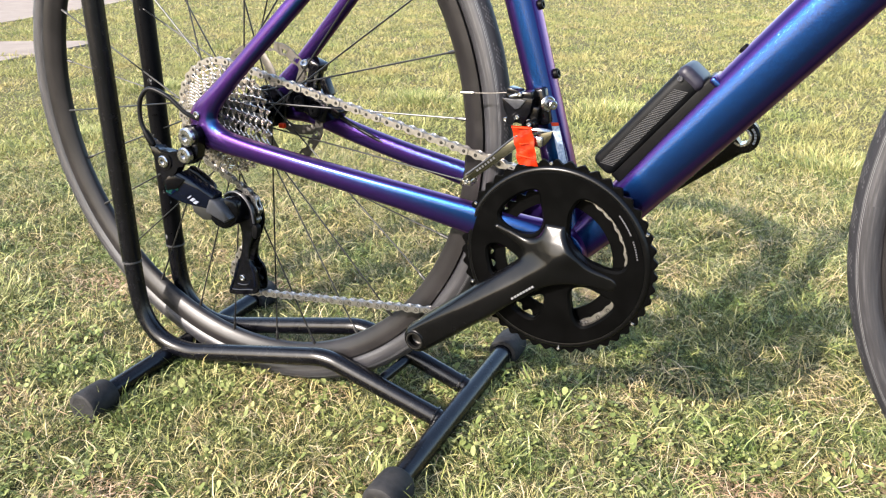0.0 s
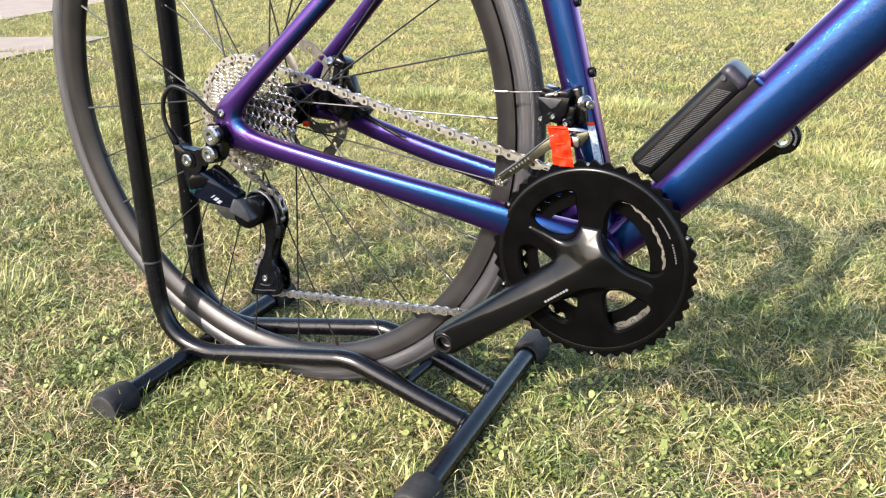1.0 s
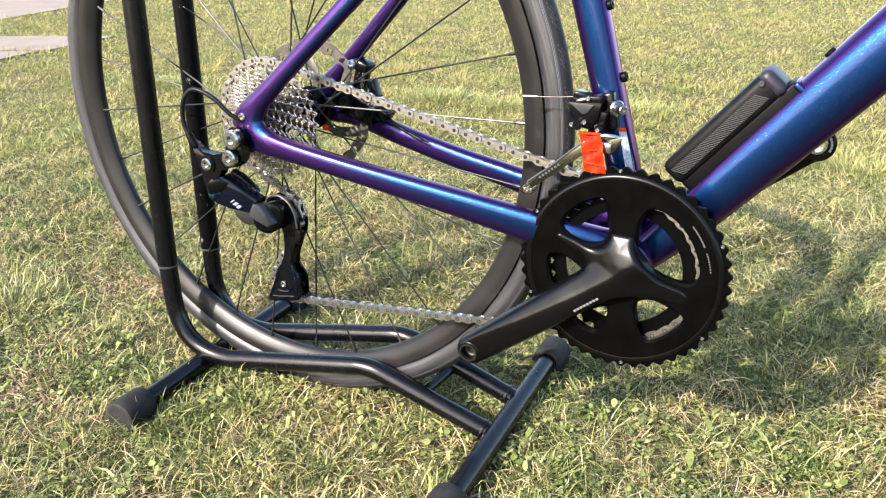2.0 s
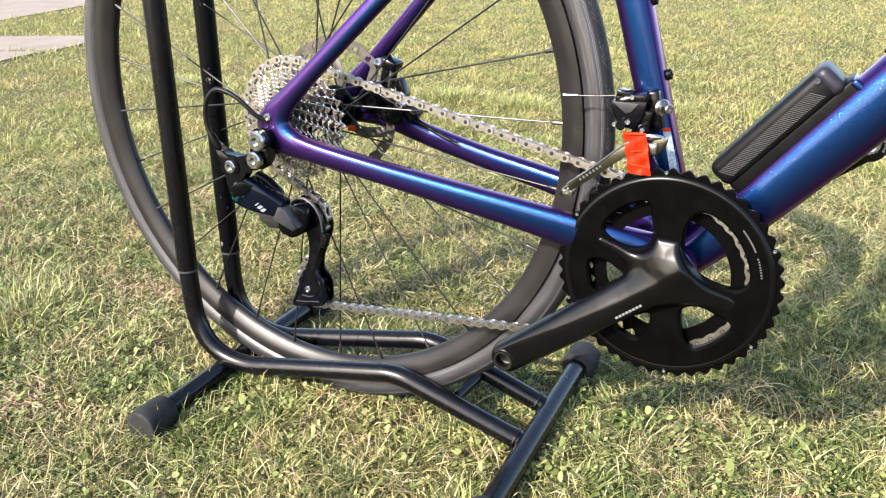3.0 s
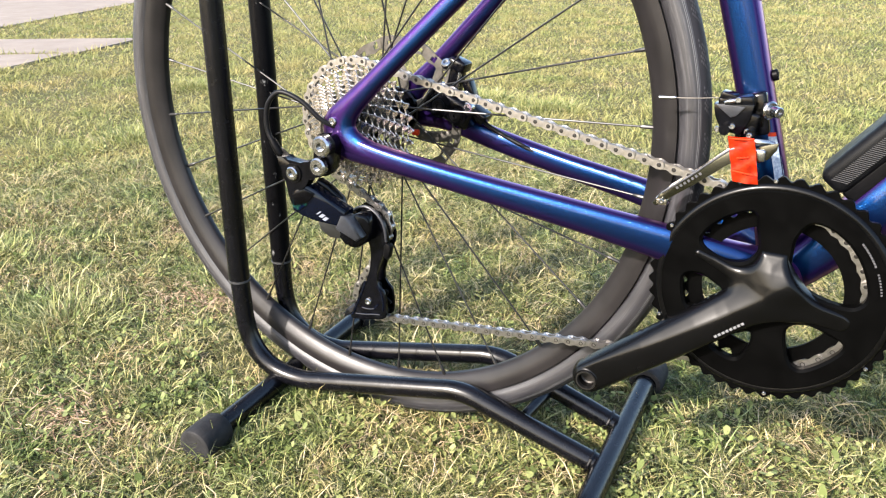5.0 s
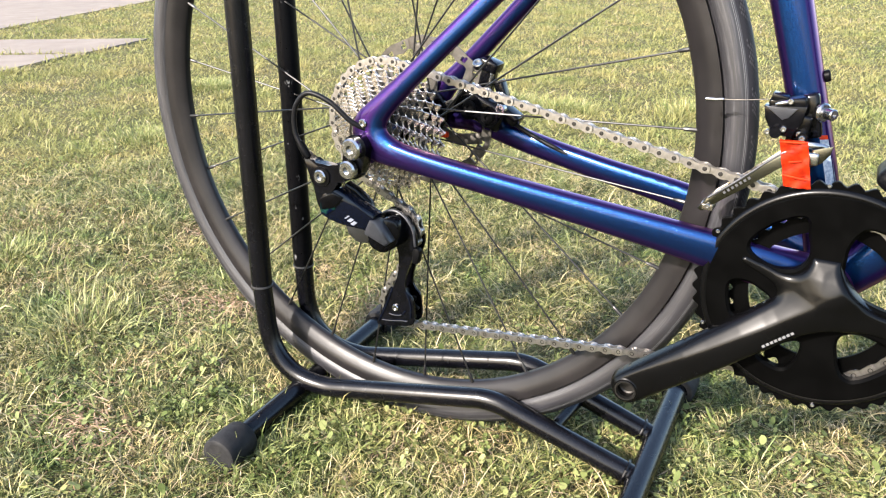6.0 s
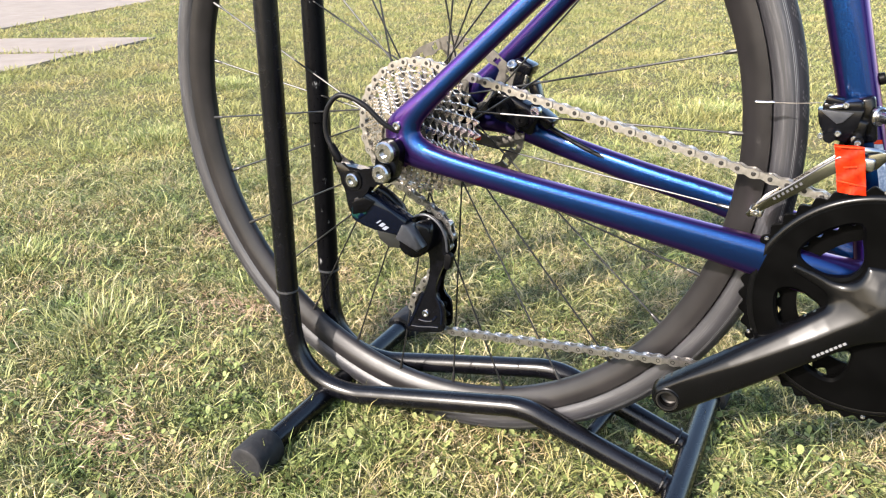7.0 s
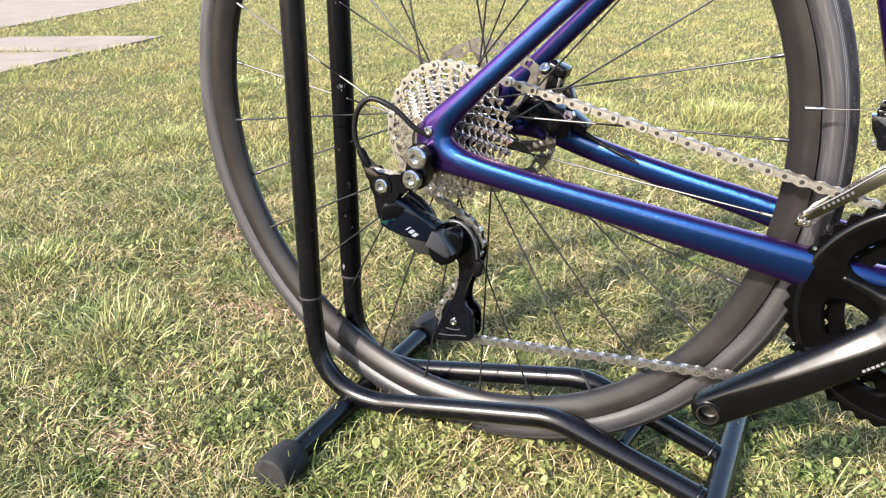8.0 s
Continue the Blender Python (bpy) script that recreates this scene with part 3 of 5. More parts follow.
    revolve(bm, [(0, -0.034), (0.017, -0.034), (0.0215, -0.032), (0.0225, -0.029), (0.0225, 0.029), (0.0215, 0.032), (0.017, 0.034), (0, 0.034)], 40, T(*BB), closed=False)
    part("bottom_bracket_shell", bm, PAINT, bike)
    # rest of the triangle above the view
    loft("top_tube", [(0.281, 0, 0.690, 0.016, 0.018), (0.53, 0, 0.722, 0.0165, 0.019), (0.765, 0, 0.752, 0.018, 0.022)])
    loft("head_tube", [(0.790, 0, 0.665, 0.022, 0.022), (0.772, 0, 0.715, 0.0205, 0.0205), (0.750, 0, 0.785, 0.020, 0.020)])
    for s in (-1, 1):
        loft("fork_blade", [(0.796, 0.012 * s, 0.660, 0.013, 0.020), (0.835, 0.040 * s, 0.595, 0.0095, 0.018), (0.915, 0.050 * s, 0.455, 0.0085, 0.0145), (0.985, 0.052 * s, 0.345, 0.0075, 0.0105)])


build_frame()


def build_wheel(centre, spokes, phase, front=False):
    word = "front" if front else "rear"
    m = T(*centre)
    bm = bmesh.new()
    revolve(bm, [(0.2945, -0.0022), (0.2953, -0.0042), (0.3000, -0.0075), (0.3050, -0.0105), (0.3085, -0.0120), (0.3120, -0.0126), (0.3178, -0.0126), (0.3182, -0.0105), (0.3165, -0.0095), (0.3165, 0.0095), (0.3182, 0.0105), (0.3178, 0.0126), (0.3120, 0.0126), (0.3085, 0.0120), (0.3050, 0.0105), (0.3000, 0.0075), (0.2953, 0.0042), (0.2945, 0.0022)], 144, m)
    rim = part(word + "_rim", bm, RIM, bike, "satin black carbon-look rim")
    bm = bmesh.new()
    prof = [(0.3292 + 0.0138 * math.cos(a), 0.0142 * math.sin(a)) for a in np.linspace(radians(-150), radians(150), 29)]
    revolve(bm, prof, 160, m, closed=False)
    tyre = part(word + "_tyre", bm, tyre_material(centre), bike, "dusty dark grey slick road tyre")
    bm = bmesh.new()
    prof = [(0.3292 + (0.0138 + 0.0006 * math.cos(a * 1.6)) * math.cos(a), (0.0142 + 0.0006 * math.cos(a * 1.6)) * math.sin(a)) for a in np.linspace(radians(-52), radians(52), 15)]
    revolve(bm, prof, 160, m, closed=False)
    part("tread", bm, TREAD, tyre, "darker smooth tread band")
    bm = bmesh.new()
    for a0 in (58, 63):
        for s in (-1, 1):
            prof = [(0.3292 + 0.0141 * math.cos(a), 0.0145 * math.sin(a) * s) for a in np.linspace(radians(a0), radians(a0 + 1.6), 3)]
            revolve(bm, prof, 160, m, closed=False)
    part("sidewall_line", bm, TYRE_MARK, tyre, "thin grey moulded sidewall lines")
    # patches of moulded grip bars on both shoulders
    bm = bmesh.new()
    for k in range(56):
        for s in (-1, 1):
            for i in range(5):
                for j in range(5):
                    if (i + 2 * j) % 7 == 3:
                        continue
                    a = 2 * math.pi * (k + i * 0.11 + 0.05 * j) / 56
                    q = radians(20 + 5.5 * j)
                    r, y = 0.3292 + 0.01475 * math.cos(q), 0.0151 * math.sin(q) * s
                    dr, dy = -math.sin(q) * 0.0008, math.cos(q) * 0.0008 * s
                    da = 0.0016 / r
                    vs = []
                    for u, w in ((-da, 0), (0, 1), (da, 0), (0, -1)):
                        rr, yy = r + dr * w, y + dy * w
                        vs.append(bm.verts.new(m @ Vector((rr * math.cos(a + u), yy, rr * math.sin(a + u)))))
                    bm.faces.new(vs)
    tagged(part("grip_pattern", bm, GRIP, tyre, "rows of small moulded grip marks"), kind="stuff")
    # hub
    fl = (-0.019, 0.033) if not front else (-0.034, 0.026)
    bm = bmesh.new()
    revolve(bm, [(0.0, fl[0] - 0.012), (0.0125, fl[0] - 0.012), (0.0125, fl[0] - 0.003), (0.0235, fl[0] - 0.0018), (0.0240, fl[0]), (0.0235, fl[0] + 0.0018), (0.0150, fl[0] + 0.004), (0.0115, fl[0] + 0.012), (0.0115, fl[1] - 0.012), (0.0150, fl[1] - 0.004), (0.0240, fl[1] - 0.0018), (0.0245, fl[1]), (0.0240, fl[1] + 0.0018), (0.014, fl[1] + 0.004), (0.0125, 0.060), (0, 0.060)], 48, m, closed=False)
    part(word + "_hub", bm, GLOSS_BLACK, bike, "black hub")
    # spokes and their nipples, one by one
    for k in range(spokes):
        a = phase + 2 * math.pi * k / spokes
        side = k % 2
        cross = (-1 if (k // 2) % 2 else 1) * radians(66)
        y = fl[side]
        hub = Vector((0.0215 * math.cos(a + cross), y + (0.002 if (k // 2) % 2 else -0.002), 0.0215 * math.sin(a + cross)))
        end = Vector((0.2955 * math.cos(a), 0.003 * (1 if side else -1), 0.2955 * math.sin(a)))
        d = (hub - end).normalized()
        bm = bmesh.new()
        tube(bm, [m @ hub, m @ (end + d * 0.004)], 0.00095, seg=8)
        part("spoke", bm, SPOKE, rim)
        bm = bmesh.new()
        tube(bm, [m @ (end - d * 0.003), m @ (end + d * 0.006), m @ (end + d * 0.0105), m @ (end + d * 0.012)], [0.0019, 0.0019, 0.0016, 0.0010], seg=8)
        part("nipple", bm, SPOKE, rim)
    return rim


build_wheel(AXLE, 28, radians(4.6))
build_wheel(Vector((0.985, 0, 0.343)), 24, radians(3), front=True)


def build_cassette():
    cogs = (32, 30, 27, 25, 23, 21, 19, 17, 15, 13, 12)
    bm = bmesh.new()
    revolve(bm, [(0, -0.0655), (0.0125, -0.0655), (0.0150, -0.0640), (0.0165, -0.0620), (0.0165, -0.022), (0, -0.022)], 32, T(*AXLE), closed=False)
    body = part("cassette", bm, CARRIER, bike, "shiny nickel-plated eleven-speed cassette")
    for k, n in enumerate(cogs):
        y = -0.0245 - 0.00375 * k
        pitch = 0.0127 / (2 * math.sin(math.pi / n))
        bm = bmesh.new()
        outline = tooth_outline(n, pitch - 0.0044, pitch + 0.0018, 0.27, 10, 0.21 * k)
        inner = max(0.0150, pitch - 0.0054)
        ring_plate(bm, outline, inner, y - 0.0010, y + 0.0010)
        if k < 8:
            # carrier arms inside the larger cogs
            arms = bmesh.new()
            for i in range(5):
                a = 2 * math.pi * (i / 5 + 0.025 * k)
                c = Vector((math.cos(a), math.sin(a)))
                prism(arms, capsule(c * 0.0155, c * (inner + 0.002), 0.0040, 0.0024, 4), y - 0.0007, y + 0.0007)
        cog = part("sprocket", bm, STEEL, body, at=T(*AXLE), smooth=False)
        if k < 8:
            part("carrier", arms, CARRIER, cog, at=T(*AXLE), smooth=False)
    return body


build_cassette()


def build_rotor():
    """Vented brake disc: an outer band, scalloped, on swept arms."""
    y0, y1 = 0.0545, 0.0563
    bm = bmesh.new()
    outer = []
    for k in range(144):
        a = 2 * math.pi * k / 144
        outer.append((0.0795 + 0.0009 * math.sin(12 * a), a))
    # band with window cut-outs, as a fan of cells
    rows = (0.0672, 0.0698, 0.0748, 0.0772, None)
    cells = 144
    def pt(r, k):
        a = 2 * math.pi * k / cells
        r = outer[k % cells][0] if r is None else r + (0.0012 * math.sin(24 * a) if r == 0.0672 else 0)
        return (r * math.cos(a), r * math.sin(a))
    grid = {}
    def vert(i, k, y):
        key = (i, k % cells, y)
        if key not in grid:
            x, z = pt(rows[i], k % cells)
            grid[key] = bm.verts.new((x, y, z))
        return grid[key]
    solid = {(i, k): not ((i == 1 and k % 6 in (2, 3)) or (i == 2 and k % 12 == 8)) for i in range(4) for k in range(cells)}
    for (i, k), full in solid.items():
        if full:
            bm.faces.new((vert(i, k, y0), vert(i + 1, k, y0), vert(i + 1, k + 1, y0), vert(i, k + 1, y0)))
            bm.faces.new((vert(i, k, y1), vert(i, k + 1, y1), vert(i + 1, k + 1, y1), vert(i + 1, k, y1)))
            for a, b, gone in (((i, k), (i, k + 1), solid.get((i - 1, k), False)), ((i + 1, k), (i + 1, k + 1), solid.get((i + 1, k), False)), ((i, k), (i + 1, k), solid.get((i, (k - 1) % cells), False)), ((i, k + 1), (i + 1, k + 1), solid.get((i, (k + 1) % cells), False))):
                if not gone:
                    try:
                        bm.faces.new((vert(*a, y0), vert(*b, y0), vert(*b, y1), vert(*a, y1)))
                    except ValueError:
                        pass
    disc = part("brake_rotor", bm, ROTOR, bike, "brushed steel brake disc with cut-outs", T(*AXLE), smooth=False)
    for k in range(6):
        a = 2 * math.pi * k / 6 + 0.2
        bm = bmesh.new()
        s = smooth_path([(0.020 * math.cos(a), 0.0554, 0.020 * math.sin(a)), (0.042 * math.cos(a + 0.20), 0.0554, 0.042 * math.sin(a + 0.20)), (0.070 * math.cos(a + 0.52), 0.0554, 0.070 * math.sin(a + 0.52))], 5)
        tube(bm, s, 0.0009, 0.0060, 8, 4.0)
        part("rotor_arm", bm, ROTOR, disc, at=T(*AXLE))
    bm = bmesh.new()
    revolve(bm, [(0.0, 0.052), (0.024, 0.052), (0.0255, 0.0535), (0.0255, 0.057), (0.017, 0.059), (0, 0.059)], 36, T(*AXLE), closed=False)
    part("lockring", bm, GLOSS_BLACK, disc)


build_rotor()


def build_caliper():
    bm = bmesh.new()
    lean = Matrix.Rotation(radians(24), 4, "Y")
    box(bm, (0.056, 0.030, 0.026), T(0.066, 0.0480, 0.3640) @ lean, 0.004)
    box(bm, (0.015, 0.014, 0.040), T(0.0700, 0.0470, 0.3920) @ Matrix.Rotation(radians(14), 4, "Y"), 0.003)
    box(bm, (0.020, 0.020, 0.012), T(0.0735, 0.0470, 0.4070) @ Matrix.Rotation(radians(20), 4, "Y"), 0.003)
    tube(bm, [(0.058, 0.030, 0.366), (0.058, 0.066, 0.366)], 0.0125, seg=20, side=(1, 0, 0))
    tube(bm, [(0.078, 0.031, 0.3575), (0.078, 0.066, 0.3575)], 0.0110, seg=20, side=(1, 0, 0))
    box(bm, (0.030, 0.020, 0.012), T(0.0925, 0.0500, 0.3600) @ Matrix.Rotation(radians(34), 4, "Y"), 0.003)
    box(bm, (0.010, 0.012, 0.022), T(0.0860, 0.0480, 0.3820) @ Matrix.Rotation(radians(-20), 4, "Y"), 0.002)
    body = part("brake_caliper", bm, GLOSS_BLACK, bike, "black disc brake caliper")
    b = bolt_mesh("caliper_bolt", 0.0055, 0.006, SILVER, 0.5)
    part("caliper_bolt", b, SILVER, body, "silver caliper bolt", T(0.0630, 0.0400, 0.4060) @ Matrix.Rotation(radians(-50), 4, "X"))
    part("caliper_bolt", b, SILVER, body, "silver caliper bolt", T(0.0905, 0.0385, 0.3660))
    bm = bmesh.new()
    box(bm, (0.0035, 0.004, 0.026), T(0.0770, 0.0395, 0.3945) @ Matrix.Rotation(radians(14), 4, "Y"), 0.0012)
    part("adjuster_pin", bm, SILVER, body, "silver pad pin")
    small = bolt_mesh("piston_cap", 0.0072, 0.003, PLASTIC, 0.35)
    part("piston_cap", small, PLASTIC, body, "", T(0.0580, 0.0305, 0.3660))
    part("piston_cap", small, PLASTIC, body, "", T(0.0780, 0.0315, 0.3575))
    bm = bmesh.new()
    box(bm, (0.008, 0.006, 0.006), T(0.028, 0.0330, 0.3340), 0.0015)
    part("pad_spacer", bm, ORANGE, body, "orange pad spacer")


build_caliper()


def build_crank():
    y = -0.049
    teeth = 47
    pitch = 0.0127 / (2 * math.sin(math.pi / teeth))
    bm = bmesh.new()
    ring_plate(bm, tooth_outline(teeth, pitch - 0.0028, pitch + 0.0011, 0.55, 8), 0.0840, y - 0.0017, y + 0.0020)
    big = part("outer_chainring", bm, RING, bike, "large matt black outer chainring", T(*BB), smooth=False)
    # cover of the ring, with five windows between the spider's legs and the arm
    def polar(rows):
        return closed_curve([(r / 1000 * math.cos(radians(a)), r / 1000 * math.sin(radians(a))) for r, a in rows], 5)
    windows = [
        polar([(52, 74), (66, 70), (70, 58), (70.5, 42), (70, 26), (69.5, 10), (64, 2), (54, 0), (36, 6), (24, 30), (26, 58), (40, 71)]),
        polar([(34, -58), (37, -36), (52, -29), (66, -28), (70, -34), (70, -50), (69, -63), (57, -67)]),
        polar([(66, -125), (48, -117), (39, -103), (53, -100), (66, -105), (68.5, -115)]),
        polar([(67, 180), (56, 174), (42, 180), (36, 190), (48, 201), (66, 202)]),
        polar([(66, 148), (69, 138), (69.5, 122), (68, 107), (55, 107), (38, 110), (31, 130), (40, 148), (55, 151)]),
    ]
    bm = bmesh.new()
    pierced(bm, [(0.0868 * math.cos(a), 0.0868 * math.sin(a)) for a in np.linspace(0, 2 * math.pi, 96, endpoint=False)], windows, -0.0535, -0.0455, 0.0022)
    part("ring_cover", bm, RING, big, at=T(*BB))
    bm = bmesh.new()
    revolve(bm, [(0.0850, -0.0530), (0.0866, -0.0535), (0.0885, -0.0528), (0.0903, -0.0508), (0.0910, -0.0480), (0.0900, -0.0455), (0.0850, -0.0455)], 128, T(*BB))
    part("ring_rim", bm, CRANK, big)
    pin = bolt_mesh("shift_pin", 0.0017, 0.0012, SILVER, 0.3)
    for deg in (95, 25, -32, -84, 152, 205):
        a = radians(deg)
        part("shift_pin", pin, SILVER, big, "", T(BB.x + 0.0922 * math.cos(a), y - 0.0012, BB.z + 0.0922 * math.sin(a)))
    teeth = 34
    pitch = 0.0127 / (2 * math.sin(math.pi / teeth))
    bm = bmesh.new()
    ring_plate(bm, tooth_outline(teeth, pitch - 0.0036, pitch + 0.0024, 0.42, 6), 0.0535, -0.0415 - 0.0010, -0.0415 + 0.0010)
    part("inner_chainring", bm, RING, bike, "small black inner chainring", T(*BB), smooth=False)
    # arm with its four-legged spider
    w = CRANK_ANGLE
    bm = bmesh.new()
    def on(r, a, dy):
        return (BB.x + r * math.cos(a), dy, BB.z + r * math.sin(a))
    boss = np.array([0.173 * math.cos(w), 0.173 * math.sin(w)])

    def limb(px, pz, angle, length, r0, r1):
        """Distance to a tapered limb that runs out from the axle, and how far along it."""
        cx, cz = math.cos(angle), math.sin(angle)
        s = np.clip(px * cx + pz * cz, 0, length)
        return np.hypot(px - s * cx, pz - s * cz) - (r0 + (r1 - r0) * s / length), s

    def blend(a, b, k):
        t = np.clip(0.5 + 0.5 * (b - a) / k, 0, 1)
        return b + (a - b) * t - k * t * (1 - t)

    def forging(px, pz):
        """Signed distance to the outline of arm and spider, and the depth of their front."""
        d1, s1 = limb(px, pz, w, 0.173, 0.0182, 0.0162)
        up = np.maximum(np.abs(px) - 0.0092 - 0.02 * np.clip(pz, 0, 1), np.maximum(pz - 0.0356, -pz))
        d3, s3 = limb(px, pz, radians(-14), 0.056, 0.0125, 0.0080)
        d4, s4 = limb(px, pz, radians(157), 0.062, 0.0085, 0.0035)
        body = blend(blend(blend(d1, up, 0.026), d3, 0.024), d4, 0.014)
        d = np.maximum(body, 0.0112 - np.hypot(px - boss[0], pz - boss[1]))
        tall = [np.interp(s1, [0, 0.03, 0.06, 0.11, 0.166], [0.0128, 0.0146, 0.0180, 0.0222, 0.0236]), np.interp(pz, [0, 0.010, 0.02, 0.0356], [0.0136, 0.0118, 0.0082, 0.0012]), np.interp(s3, [0, 0.025, 0.056], [0.0128, 0.0058, 0.0006]), np.interp(s4, [0, 0.022, 0.040, 0.062], [0.0110, 0.0040, 0.0014, 0.0002])]
        weight = [np.exp(-np.clip(q, -0.02, 0.05) / 0.0065) for q in (d1, up, d3, d4)]
        high = sum(a * b for a, b in zip(tall, weight)) / sum(weight)
        low = np.interp(px * math.cos(w) + pz * math.sin(w), [0.0, 0.05, 0.09, 0.166], [0.0500, 0.0535, 0.0585, 0.0625])
        t = np.clip(-body / np.interp(high, [0, 0.006, 0.02], [0.003, 0.0055, 0.0070]), 0, 1)
        # flat front with a wide bevel along the upper side of the arm, which narrows towards the pedal
        lift = px * math.sin(w) - pz * math.cos(w)
        over = lift - np.interp(px * math.cos(w) + pz * math.sin(w), [-0.03, 0.0, 0.04, 0.09, 0.14, 0.17], [0.004, 0.0015, 0.0020, 0.0055, 0.0100, 0.0150])
        bevel = 0.56 * (0.5 * (over + np.sqrt(over ** 2 + 0.0016 ** 2))) * weight[0] / sum(weight)
        dome = 0.0016 * (1 - np.clip(-body / 0.0165, 0, 1)) ** 2 * np.clip(high / 0.008, 0, 1)
        proud = np.maximum(0.0538 + high - low - bevel, 0.0030)
        return d, -(low + proud * np.sqrt(np.clip(1 - (1 - t) ** 2.3, 0, 1)) - dome * t), -low

    step = 0.0012
    gx, gz = np.meshgrid(np.arange(-0.155, 0.075, step), np.arange(-0.130, 0.045, step), indexing="ij")
    for _ in range(3):
        d = forging(gx, gz)[0]
        ex = (forging(gx + 1e-5, gz)[0] - d) / 1e-5
        ez = (forging(gx, gz + 1e-5)[0] - d) / 1e-5
        near = (d > 0) & (d < 2.2 * step)
        gx, gz = np.where(near, gx - ex * d, gx), np.where(near, gz - ez * d, gz)
    d, face, back = forging(gx, gz)
    inside = d < -1e-5
    keep = (inside[:-1, :-1] | inside[1:, :-1] | inside[1:, 1:] | inside[:-1, 1:]) & (np.maximum.reduce([d[:-1, :-1], d[1:, :-1], d[1:, 1:], d[:-1, 1:]]) < 0.0006)
    made = {}

    def knot(i, j, which):
        if (i, j, which) not in made:
            made[i, j, which] = bm.verts.new((BB.x + gx[i, j], (face if which else back)[i, j], BB.z + gz[i, j]))
        return made[i, j, which]

    for i, j in np.argwhere(keep):
        for which in (1, 0):
            bm.faces.new([knot(a, b, which) for a, b in ((i, j), (i + 1, j), (i + 1, j + 1), (i, j + 1))])
    bmesh.ops.remove_doubles(bm, verts=bm.verts[:], dist=2e-5)
    arm = part("crank_arm", bm, CRANK, bike, "glossy black forged crank arm")
    bm = bmesh.new()
    end = Vector(on(0.173, w, 0))
    revolve(bm, [(0.0072, -0.0745), (0.0078, -0.0776), (0.0106, -0.0776), (0.0116, -0.0768), (0.0118, -0.0755), (0.0118, -0.0645), (0.0112, -0.0628), (0.0072, -0.0628)], 40, T(end.x, 0, end.z))
    part("pedal_boss", bm, CRANK, arm)
    bm = bmesh.new()
    revolve(bm, [(0.0, -0.0680), (0.0060, -0.0680), (0.0072, -0.0690), (0.0074, -0.0772), (0.0080, -0.0786), (0.0092, -0.0786), (0.0096, -0.0775), (0.0096, -0.0770)], 32, T(end.x, 0, end.z), closed=False)
    part("pedal_thread", bm, PIN, arm, "bare metal pedal thread")
    # print on the arm and ring as plain bars
    bm = bmesh.new()
    across = w + math.pi / 2
    for k in range(8):
        q = Vector(on(0.026 + 0.0034 * k, w, 0)) + Vector((math.cos(across), 0, math.sin(across))) * 0.0105
        y = float(forging(np.array([q.x - BB.x]), np.array([q.z - BB.z]))[1][0])
        box(bm, (0.0026, 0.0016, 0.0022), T(q.x, y + 0.0005, q.z) @ Matrix.Rotation(-w, 4, "Y"), 0.0002, 1)
    part("print_bar", bm, TYRE_MARK, arm, "white print as plain bars")
    bm = bmesh.new()
    for k in list(range(9)) + list(range(11, 19)):
        a = radians(42 - 1.7 * k)
        box(bm, (0.0020 if k < 9 else 0.0014, 0.0004, 0.0014), T(BB.x + 0.0790 * math.cos(a), -0.0535, BB.z + 0.0790 * math.sin(a)) @ Matrix.Rotation(-a - math.pi / 2, 4, "Y"), 0.0001, 1)
    part("print_bar", bm, GRIP, big, "small grey print as plain bars")
    # spindle and the arm on the far side
    bm = bmesh.new()
    tube(bm, [(BB.x, -0.060, BB.z), (BB.x, 0.062, BB.z)], 0.012, seg=24, side=(1, 0, 0))
    part("crank_spindle", bm, STEEL, bike)
    w2 = w + math.pi
    s = smooth_path([(*on(-0.014, w2, 0.0640), 0.0075, 0.0150), (*on(0.010, w2, 0.0640), 0.0095, 0.0190), (*on(0.060, w2, 0.0670), 0.0085, 0.0160), (*on(0.120, w2, 0.0700), 0.0075, 0.0150), (*on(0.170, w2, 0.0700), 0.0070, 0.0140)], 8)
    far = part("crank_arm", tube(bmesh.new(), s[:, :3], s[:, 3], s[:, 4], 24, 2.8), CRANK, bike, "glossy black forged crank arm")
    end = Vector(on(0.1745, w2, 0))
    bm = bmesh.new()
    revolve(bm, [(0.0070, 0.0635), (0.0142, 0.0635), (0.0160, 0.0655), (0.0160, 0.0755), (0.0145, 0.0775), (0.0070, 0.0775)], 36, T(end.x, 0, end.z))
    part("pedal_boss", bm, CRANK, far)
    bm = bmesh.new()
    revolve(bm, [(0.0066, 0.0630), (0.0086, 0.0630), (0.0090, 0.0634), (0.0072, 0.0780), (0.0066, 0.0780)], 28, T(end.x, 0, end.z))
    part("pedal_thread", bm, SILVER, far, "bare metal pedal thread")
    bm = bmesh.new()
    for k in range(6):
        a = w2 + radians(-60 + 13 * k)
        box(bm, (0.0020, 0.0004, 0.0022), T(end.x + 0.0120 * math.cos(a), 0.0634, end.z + 0.0120 * math.sin(a)) @ Matrix.Rotation(-a, 4, "Y"), 0.0001, 1)
    part("print_bar", bm, WHITE, far, "white print as plain bars")


build_crank()


# ---- chain ----
JOCKEY_UP, JOCKEY_LOW = Vector((0.0085, 0, 0.2455)), Vector((0.0055, 0, 0.1570))


